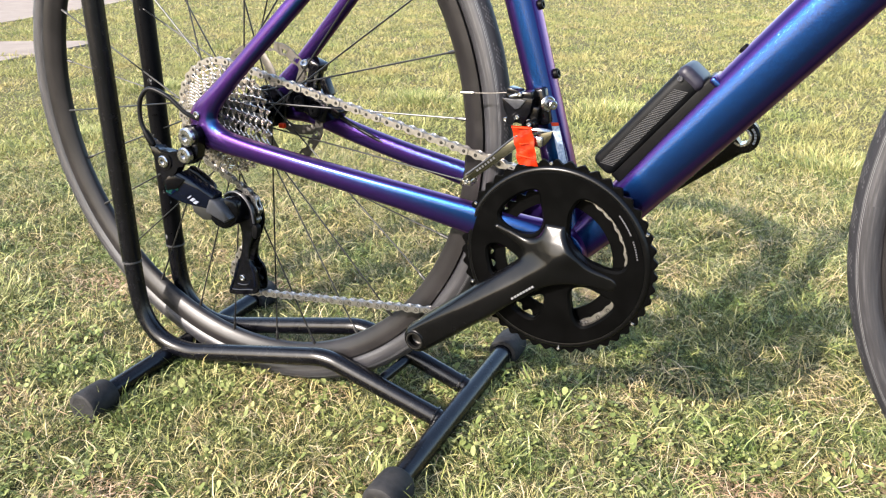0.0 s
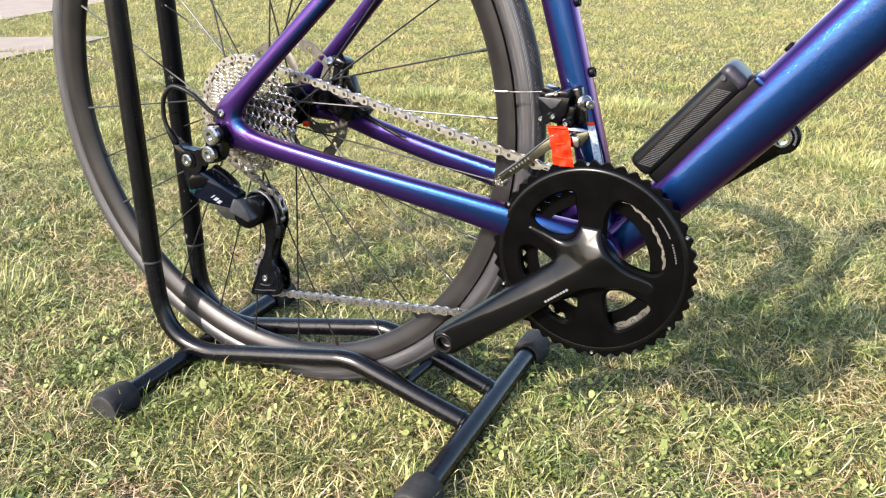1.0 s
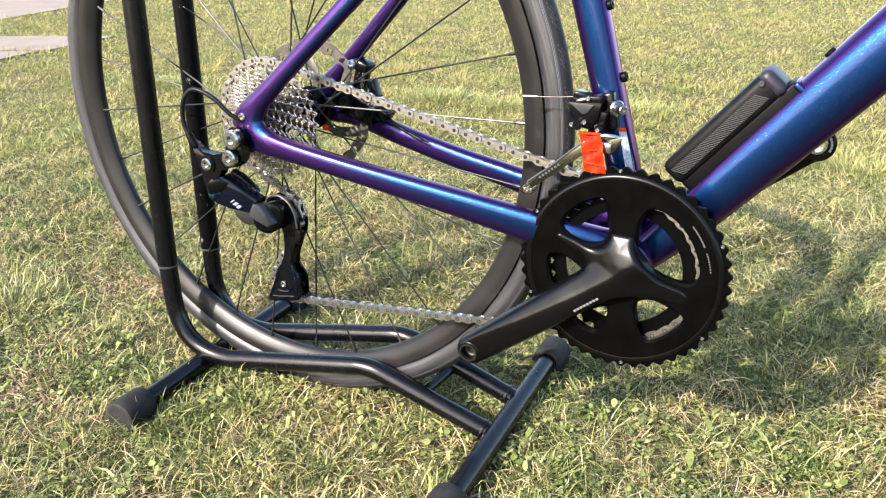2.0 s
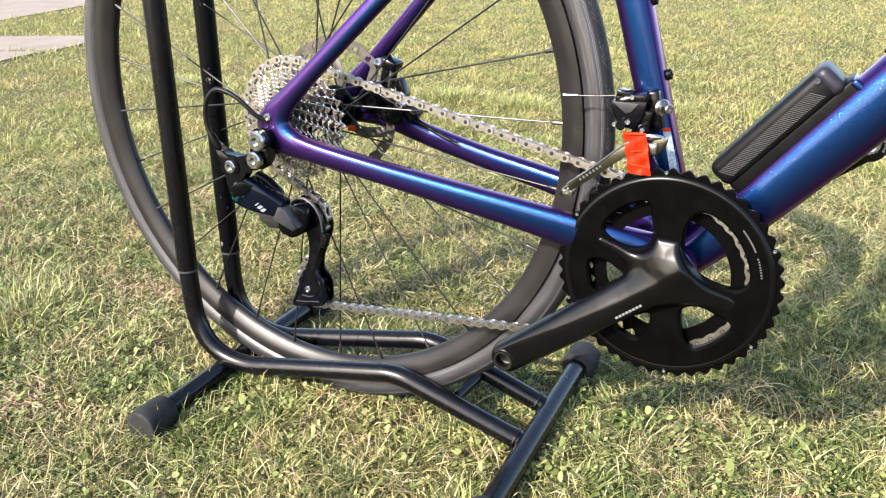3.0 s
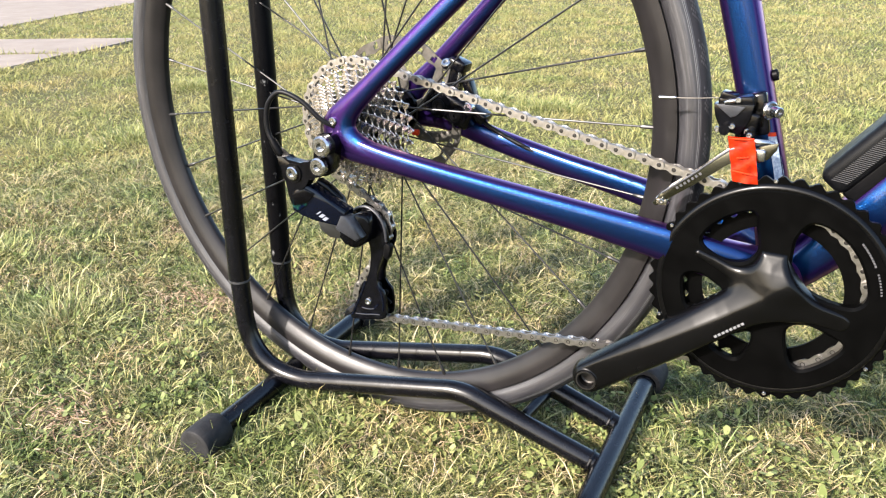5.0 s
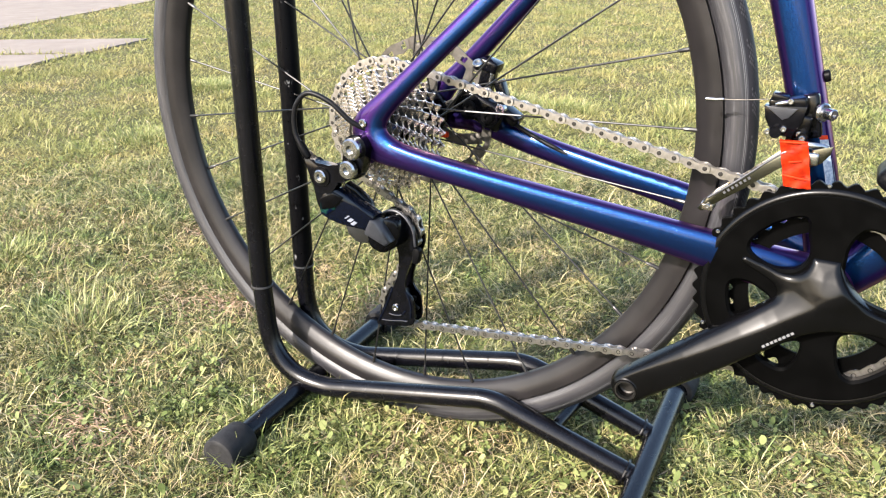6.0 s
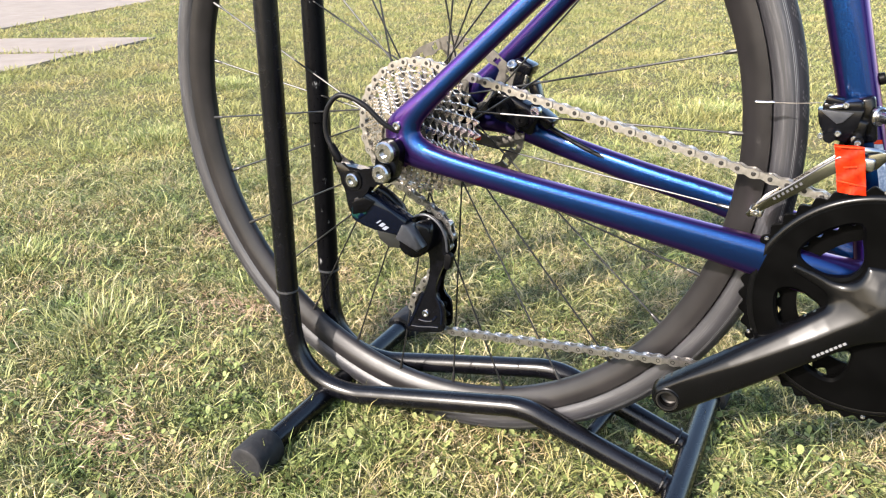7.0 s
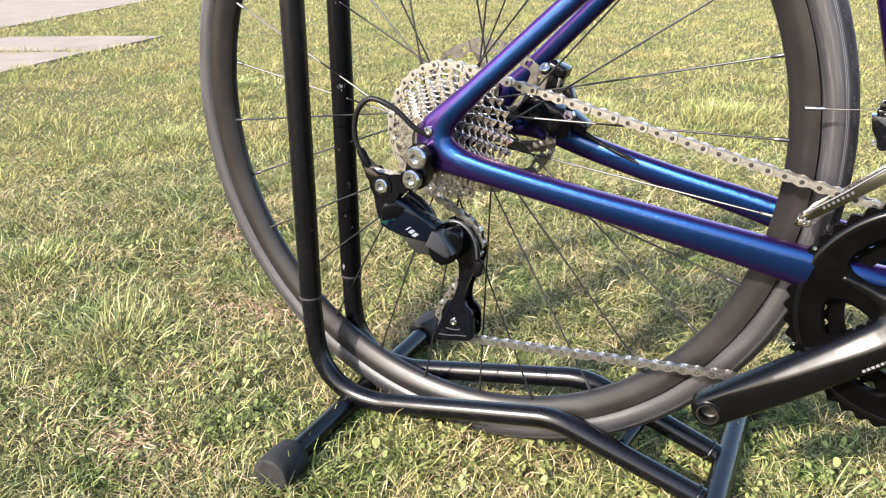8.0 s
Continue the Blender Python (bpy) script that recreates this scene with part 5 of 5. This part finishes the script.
# ---- grass ----
def leaf_material(name, stops, wide_stops, rough=0.45, through_light=0.12, patch=2.6):
    """Blades of many colours: one colour an island, shifted by broad patches of the lawn."""
    m = principled(name, (0.1, 0.14, 0.03), rough, spec=0.12)
    nt = m.node_tree
    p = nt.nodes["Principled BSDF"]
    geo = nt.nodes.new("ShaderNodeNewGeometry")
    own = ramp(m, geo.outputs["Random Per Island"], stops)
    own.color_ramp.interpolation = "LINEAR"
    wide = ramp(m, noise_node(m, patch, 4, 0.6).outputs["Fac"], wide_stops)
    mul = nt.nodes.new("ShaderNodeMix")
    mul.data_type, mul.blend_type = "RGBA", "MULTIPLY"
    mul.inputs["Factor"].default_value = 1.0
    nt.links.new(own.outputs["Color"], mul.inputs["A"])
    nt.links.new(wide.outputs["Color"], mul.inputs["B"])
    nt.links.new(mul.outputs["Result"], p.inputs["Base Color"])
    tr = nt.nodes.new("ShaderNodeBsdfTranslucent")
    nt.links.new(mul.outputs["Result"], tr.inputs["Color"])
    mix = nt.nodes.new("ShaderNodeMixShader")
    mix.inputs["Fac"].default_value = through_light
    nt.links.new(p.outputs[0], mix.inputs[1])
    nt.links.new(tr.outputs[0], mix.inputs[2])
    nt.links.new(mix.outputs[0], nt.nodes["Material Output"].inputs["Surface"])
    return m


# The near-black low stops paint shade between blades into single blades' colour.
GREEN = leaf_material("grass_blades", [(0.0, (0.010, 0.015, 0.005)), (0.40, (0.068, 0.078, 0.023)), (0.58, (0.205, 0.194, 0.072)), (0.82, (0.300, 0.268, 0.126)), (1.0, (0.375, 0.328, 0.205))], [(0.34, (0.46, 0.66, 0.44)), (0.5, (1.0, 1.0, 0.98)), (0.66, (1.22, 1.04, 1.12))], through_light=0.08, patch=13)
GREEN_FAR = leaf_material("far_grass_blades", [(0.0, (0.195, 0.190, 0.070)), (0.5, (0.240, 0.224, 0.088)), (1.0, (0.290, 0.262, 0.115))], [(0.30, (0.66, 0.82, 0.66)), (0.5, (0.98, 1.0, 0.95)), (0.70, (1.16, 1.03, 1.05))], through_light=0.4, patch=3.4)
STRAW = leaf_material("dry_straw", [(0.0, (0.14, 0.095, 0.052)), (0.4, (0.27, 0.205, 0.125)), (0.8, (0.36, 0.295, 0.195)), (1.0, (0.44, 0.38, 0.275))], [(0.3, (0.9, 0.92, 0.9)), (0.7, (1.1, 1.0, 1.0))], 0.7, 0.2)
BROAD = leaf_material("broad_grass_blades", [(0.0, (0.072, 0.092, 0.030)), (0.5, (0.155, 0.172, 0.060)), (0.85, (0.26, 0.255, 0.11)), (1.0, (0.40, 0.365, 0.215))], [(0.3, (0.8, 0.9, 0.8)), (0.7, (1.15, 1.05, 1.0))], patch=9)
PALE = leaf_material("pale_grass_blades", [(0.0, (0.10, 0.12, 0.038)), (0.5, (0.20, 0.205, 0.080)), (1.0, (0.32, 0.31, 0.16))], [(0.3, (0.9, 0.95, 0.9)), (0.7, (1.08, 1.02, 1.0))], patch=9)
LITTER = leaf_material("brown_litter", [(0.0, (0.13, 0.082, 0.050)), (0.5, (0.30, 0.205, 0.130)), (1.0, (0.46, 0.36, 0.255))], [(0.3, (0.95, 0.95, 0.95)), (0.7, (1.05, 1.0, 1.0))], 0.75, 0.15)
CLOVER = leaf_material("small_weed_leaves", [(0.0, (0.070, 0.092, 0.028)), (0.5, (0.150, 0.172, 0.060)), (1.0, (0.25, 0.26, 0.11))], [(0.3, (0.88, 0.98, 0.9)), (0.7, (1.08, 1.0, 0.98))], 0.5, 0.3)
rng = np.random.default_rng(7)
HERE = np.array([0.42, -0.62])


def scatter(count, r0, r1, power, a0=62, a1=182):
    """Places on the lawn in a fan from the path, thinning with distance as r to the -power."""
    u = rng.random(count)
    e = 2 - power
    r = (r0**e + u * (r1**e - r0**e)) ** (1 / e) if abs(e) > 1e-6 else r0 * (r1 / r0) ** u
    a = np.radians(a0 + (a1 - a0) * rng.random(count))
    return np.stack([HERE[0] + r * np.cos(a), HERE[1] + r * np.sin(a)], -1), r


def patchy(xy, size, seed):
    """Smooth values from 0 to 1 over the lawn."""
    x, y = xy[:, 0] / size, xy[:, 1] / size
    v = np.zeros(len(x))
    for k in range(6):
        a = seed * 1.7 + k * 2.1
        f = 1 + 0.45 * k
        v += np.sin(f * (x * math.cos(a) + y * math.sin(a)) * 2 + seed + k) / (1 + 0.3 * k)
    return np.clip(0.5 + v / 5, 0, 1)


def blades(name, xy, length, width, lean, material, label, lift=0.0, curl=0.5, turn=None, coarse=False):
    """Many blades in one mesh: each a tapered strip that arches over and swings aside along its length."""
    keep = ~on_slab(xy[:, 0], xy[:, 1])
    turn = rng.random(len(xy)) * 2 * math.pi if turn is None else turn
    xy, length, width, lean, turn = xy[keep], length[keep], width[keep], lean[keep], turn[keep]
    lift = lift[keep] if isinstance(lift, np.ndarray) else lift
    n = len(xy)
    swing = rng.normal(0, 0.35, n)
    twist = turn + math.pi / 2 + rng.normal(0, 0.6, n)
    side = np.stack([np.cos(twist), np.sin(twist), rng.normal(0, 0.25, n)], -1) * width[:, None] / 2
    at = np.stack([xy[:, 0], xy[:, 1], height(xy[:, 0], xy[:, 1]) - 0.002 + lift * rng.random(n)], -1)
    rows = [at - side * 0.75, at + side * 0.75]
    legs = ((1.0, 0.55), (0.0, 0.45)) if coarse else ((1.0, 0.36), (0.8, 0.34), (0.0, 0.30))
    for k, (wide, share) in enumerate(legs):
        tilt = np.clip(lean * (1 + curl * (k - 0.8)), 0, 1.9)
        way = turn + swing * k
        step = np.stack([np.cos(way) * np.sin(tilt), np.sin(way) * np.sin(tilt), np.cos(tilt)], -1)
        at = at + step * (length * share)[:, None]
        at[:, 2] = np.maximum(at[:, 2], height(at[:, 0], at[:, 1]) + 0.0015)
        rows += [at + side * wide, at - side * wide] if wide else [at]
    each = len(rows)
    co = np.stack(rows, 1).reshape(-1, 3)
    faces = [[0, 1, 2, 3], [3, 2, 4]] if coarse else [[0, 1, 2, 3], [3, 2, 4, 5], [5, 4, 6]]
    flat = sum(faces, [])
    loops = (np.arange(n)[:, None] * each + flat).astype(np.int32)
    me = bpy.data.meshes.new(name)
    me.vertices.add(each * n)
    me.vertices.foreach_set("co", co.astype(np.float32).ravel())
    me.loops.add(len(flat) * n)
    me.loops.foreach_set("vertex_index", loops.ravel())
    me.polygons.add(len(faces) * n)
    starts = [0, 4] if coarse else [0, 4, 8]
    me.polygons.foreach_set("loop_start", (np.arange(n)[:, None] * len(flat) + starts).astype(np.int32).ravel())
    me.update(calc_edges=True)
    me.validate()
    me.materials.append(material)
    return tagged(new(name, me), label, "grass", kind="stuff")


def clumps(centres, each, radius, reach):
    """Places and headings of blades that fan out from the middles of many tufts, and each blade's tuft size."""
    n = len(centres) * each
    mid = np.repeat(centres, each, 0)
    a = rng.random(n) * 2 * math.pi
    r = np.sqrt(rng.random(n))
    size = np.repeat(reach, each)
    xy = mid + np.stack([np.cos(a), np.sin(a)], -1) * (r * radius * size)[:, None]
    return xy, a + rng.normal(0, 0.55, n), r, size


SPOTS = ((-0.40, 0.10, 0.075), (-0.30, -0.22, 0.06), (0.02, -0.28, 0.05), (0.26, -0.22, 0.05), (0.78, 0.10, 0.07), (0.60, 0.02, 0.05), (0.14, 0.55, 0.06), (0.30, 0.42, 0.05), (-0.62, 0.30, 0.06), (0.92, 0.30, 0.05), (-0.16, 0.20, 0.05), (0.52, -0.20, 0.045))


def worn(xy):
    """1 in the middle of a bare spot, 0 away from all of them."""
    out = np.zeros(len(xy))
    for x, y, size in SPOTS:
        out = np.maximum(out, np.exp(-(((xy[:, 0] - x) / 1.3) ** 2 + ((xy[:, 1] - y) / 0.8) ** 2) / size**2))
    return out


def deep(xy):
    """How much taller the grass stands: trodden short round the stand, longer behind it."""
    return 1 + 0.28 * np.clip((xy[:, 1] - 0.16) / 0.25, 0, 1)


def build_lawn():
    # low mat of lying blades near by
    xy, r = scatter(170000, 0.42, 1.95, 0.75)
    dense = patchy(xy, 0.11, 2.0) * 0.6 + patchy(xy, 0.33, 5.0) * 0.4
    pick = rng.random(len(xy)) < (0.10 + 1.2 * dense + 0.35 * np.clip((xy[:, 1] - 0.05) / 0.3, 0, 1)) * (1 - 0.8 * worn(xy))
    xy, dense = xy[pick], dense[pick]
    n = len(xy)
    blades("grass", xy, (0.010 + 0.030 * rng.random(n) ** 1.6) * deep(xy), 0.0006 + 0.0009 * rng.random(n) ** 1.5, np.clip(rng.normal(1.32, 0.24, n), 0.3, 1.65), GREEN, "short yellow-green lawn grass around the stand, with near-black blades as painted shade", 0.009 + 0.024 * np.clip((xy[:, 1] - 0.14) / 0.22, 0, 1), 0.2)
    # tufts of arching blades that stand out of it
    centres, r = scatter(7600, 0.42, 1.95, 0.75)
    lush = patchy(centres, 0.10, 2.0) * 0.6 + patchy(centres, 0.33, 5.0) * 0.4
    pick = rng.random(len(centres)) < (0.10 + 1.25 * lush) * (1 - 0.75 * worn(centres))
    centres, lush = centres[pick], lush[pick]
    xy, turn, out, size = clumps(centres, 42, 0.024, (0.45 + 1.15 * rng.random(len(centres)) ** 2.0) * (0.7 + 0.6 * lush))
    n = len(xy)
    blades("grass", xy, (0.014 + 0.030 * rng.random(n) ** 1.6) * (0.55 + 0.5 * size) * deep(xy), 0.0006 + 0.0009 * rng.random(n) ** 1.6, np.clip(0.80 + 0.52 * out + rng.normal(0, 0.30, n), 0.05, 1.6), GREEN, "low arching tufts of yellow-green lawn grass, with near-black blades as painted shade", 0.004, 0.55, turn)
    # coarser sward far off, with tufts
    xy, r = scatter(300000, 1.75, 13.0, 1.75, 68, 172)
    dense = patchy(xy, 0.25, 3.0) * 0.5 + patchy(xy, 0.9, 1.0) * 0.5
    n = len(xy)
    blades("grass", xy, (0.011 + 0.017 * rng.random(n)) * (0.7 + 0.6 * dense) * (0.85 + 0.09 * r), (0.0014 + 0.0013 * rng.random(n)) * (0.5 + 0.38 * r), np.abs(rng.normal(1.28, 0.28, n)), GREEN_FAR, "short yellow-green lawn grass farther off", 0.0, 0.3, None, True)
    centres, r = scatter(2600, 1.7, 8.0, 1.5, 68, 172)
    pick = rng.random(len(centres)) < 0.15 + 1.1 * patchy(centres, 0.35, 9.0)
    centres, r = centres[pick], r[pick]
    xy, turn, out, size = clumps(centres, 34, 0.034, (0.5 + rng.random(len(centres))) * (0.8 + 0.14 * r))
    n = len(xy)
    blades("grass", xy, (0.022 + 0.026 * rng.random(n)) * (0.5 + 0.5 * size), (0.0012 + 0.0010 * rng.random(n)) * (0.7 + 0.5 * size), np.clip(0.75 + 0.5 * out + rng.normal(0, 0.25, n), 0.05, 1.6), GREEN_FAR, "low tufts of grass farther off", 0.0, 0.5, turn, True)
    # blades that hang over the edges of the paving
    edge = []
    for poly in SLABS:
        for p, q in zip(poly, poly[1:] + poly[:1]):
            count = int((q - p).length * 160)
            u = rng.random(count)
            off = (q - p).normalized()
            side = rng.normal(0, 0.035, count)
            edge.append(np.stack([p.x + (q.x - p.x) * u + off.y * side, p.y + (q.y - p.y) * u - off.x * side], -1))
    xy = np.concatenate(edge)
    n = len(xy)
    blades("grass_verge", xy, 0.022 + 0.040 * rng.random(n), 0.003 + 0.003 * rng.random(n), np.clip(rng.normal(0.95, 0.3, n), 0.1, 1.5), GREEN_FAR, "uneven grass along the edge of the paving", 0.0, 0.5)
    # dry stems lying in the sward
    xy, r = scatter(52000, 0.42, 1.95, 0.7)
    dry = patchy(xy, 0.09, 8.0) * 0.7 + patchy(xy, 0.4, 11.0) * 0.3
    xy = xy[rng.random(len(xy)) < 0.18 + 1.5 * np.clip(dry - 0.38, 0, 1)]
    n = len(xy)
    blades("dry_grass", xy, 0.010 + 0.034 * rng.random(n) ** 2.2, 0.0005 + 0.0008 * rng.random(n), np.clip(rng.normal(1.3, 0.22, n), 0.3, 1.6), STRAW, "dry straw-coloured stems lying in the lawn", 0.012, 0.15)
    xy, r = scatter(7000, 1.7, 13.0, 1.75, 68, 172)
    n = len(xy)
    blades("dry_grass", xy, (0.014 + 0.02 * rng.random(n)) * (0.8 + 0.13 * r), (0.0008 + 0.0008 * rng.random(n)) * (0.5 + 0.4 * r), np.clip(rng.normal(1.2, 0.3, n), 0.2, 1.5), STRAW, "dry straw-coloured stems in the far lawn", 0.010, 0.15, None, True)
    # matted brown litter in bare spots
    for x, y, size in SPOTS:
        n = int(130000 * size * size)
        xy = np.array([x, y]) + rng.normal(0, size * 0.5, (n, 2)) * np.array([1.3, 0.8])
        blades("dry_litter", xy, 0.008 + 0.022 * rng.random(n) ** 1.6, 0.0007 + 0.0010 * rng.random(n), np.clip(rng.normal(1.45, 0.12, n), 0.9, 1.6), LITTER, "matted brown dead grass on a bare spot", 0.018, 0.05)
    # broad-bladed rosettes
    centres, r = scatter(460, 0.45, 1.9, 0.7)
    each = 26
    n = len(centres) * each
    xy = np.repeat(centres, each, 0) + rng.normal(0, 0.006, (n, 2))
    big = np.repeat(0.6 + 0.7 * rng.random(len(centres)), each)
    blades("grass_rosettes", xy, (0.012 + 0.026 * rng.random(n)) * big, (0.0011 + 0.0014 * rng.random(n)) * big, np.clip(rng.normal(1.15, 0.30, n), 0.1, 1.6), BROAD, "broad-bladed grass rosettes in the lawn", 0.004, 0.45)
    # taller tufts
    tufts = ((-0.515, -0.055, 0.095, 0.060), (-0.78, 1.84, 0.17, 0.055), (-0.50, 1.80, 0.15, 0.05), (-0.07, 1.98, 0.17, 0.05), (0.657, 1.48, 0.18, 0.05), (0.557, 0.80, 0.16, 0.038), (0.64, 0.66, 0.13, 0.034), (0.48, 0.34, 0.10, 0.030), (-0.40, 0.156, 0.07, 0.045), (-0.85, 0.046, 0.09, 0.05), (-1.90, 1.59, 0.18, 0.042), (-1.40, 0.84, 0.16, 0.038), (0.09, -0.21, 0.05, 0.032), (-0.06, -0.15, 0.05, 0.032), (0.16, -0.07, 0.05, 0.032), (0.34, -0.05, 0.05, 0.035), (0.31, 0.06, 0.04, 0.032), (0.49, 0.42, 0.09, 0.048), (0.58, 0.36, 0.08, 0.046), (0.66, 0.47, 0.09, 0.050), (0.54, 0.27, 0.06, 0.036), (0.43, 0.33, 0.06, 0.040), (0.46, 0.86, 0.12, 0.050), (0.14, 0.44, 0.07, 0.036), (-0.14, -0.115, 0.045, 0.045), (-0.10, -0.165, 0.035, 0.050), (-0.02, -0.085, 0.05, 0.034), (0.255, -0.145, 0.04, 0.040), (0.36, -0.135, 0.05, 0.040))
    for x, y, size, tall in tufts:
        n = int(60000 * size * size) + 120
        xy = np.array([x, y]) + rng.normal(0, size * 0.42, (n, 2))
        blades("grass_tuft", xy, tall * (0.45 + 0.6 * rng.random(n)), 0.0009 + 0.0013 * rng.random(n), np.abs(rng.normal(0.90, 0.34, n)), PALE if size == 0.095 else BROAD, "taller tuft of pale green grass" if size == 0.095 else "taller tuft of fresh green grass", 0.0, 0.5, np.arctan2(xy[:, 1] - y, xy[:, 0] - x) + rng.normal(0, 0.7, n))


def build_weeds(count, least, spread, bare, seed, label):
    """Small round leaves on short stalks, in loose groups of two or three."""
    xy, r = scatter(count, 0.42, 2.2, 0.9)
    lush = patchy(xy, 0.13, seed) * 0.6 + patchy(xy, 0.05, seed / 3) * 0.4
    xy = xy[rng.random(len(xy)) < 1.7 * np.clip(lush - bare, 0, 1)]
    xy = xy[~on_slab(xy[:, 0], xy[:, 1])]
    n = len(xy) * 3
    centre = np.repeat(xy, 3, 0) + rng.normal(0, 0.0022, (n, 2))
    turn = np.repeat(rng.random(len(xy)) * 6.28, 3) + np.tile([0, 2.1, 4.2], len(xy)) + rng.normal(0, 0.75, n)
    size = np.repeat(least + spread * rng.random(len(xy)) ** 2.2, 3) * (0.5 + 0.8 * rng.random(n))
    slim = 0.75 + 0.7 * rng.random(n)
    z = height(centre[:, 0], centre[:, 1]) + np.repeat(0.004 + 0.014 * rng.random(len(xy)), 3) + rng.normal(0, 0.0015, n)
    way = np.stack([np.cos(turn), np.sin(turn), rng.normal(0.15, 0.5, n)], -1)
    across = np.stack([-np.sin(turn), np.cos(turn), rng.normal(0, 0.3, n)], -1)
    c0 = np.concatenate([centre, z[:, None]], 1)
    shape = ((0, 0), (0.45, 0.45), (1.0, 0.62), (1.6, 0.45), (1.85, 0), (1.6, -0.45), (1.0, -0.62), (0.45, -0.45))
    co = np.stack([c0 + way * (u * size)[:, None] + across * (v * size * slim)[:, None] + np.array([0, 0, 1]) * (0.12 * abs(v) * size)[:, None] for u, v in shape], 1).reshape(-1, 3)
    i = np.arange(n)[:, None] * 8
    loops = np.concatenate([i + [0, 1, 2, 3, 4], i + [0, 4, 5, 6, 7]], 1).astype(np.int32)
    me = bpy.data.meshes.new("clover_leaves")
    me.vertices.add(8 * n)
    me.vertices.foreach_set("co", co.astype(np.float32).ravel())
    me.loops.add(10 * n)
    me.loops.foreach_set("vertex_index", loops.ravel())
    me.polygons.add(2 * n)
    me.polygons.foreach_set("loop_start", (np.arange(n)[:, None] * 10 + [0, 5]).astype(np.int32).ravel())
    me.update(calc_edges=True)
    me.validate()
    me.materials.append(CLOVER)
    tagged(new("clover_leaves", me), label, "weeds", kind="stuff")


build_lawn()
build_weeds(60000, 0.0016, 0.0028, 0.32, 14.0, "small round green clover and weed leaves in the lawn")
build_weeds(26000, 0.0021, 0.0019, 0.50, 23.0, "patches of larger clover leaves in the lawn")
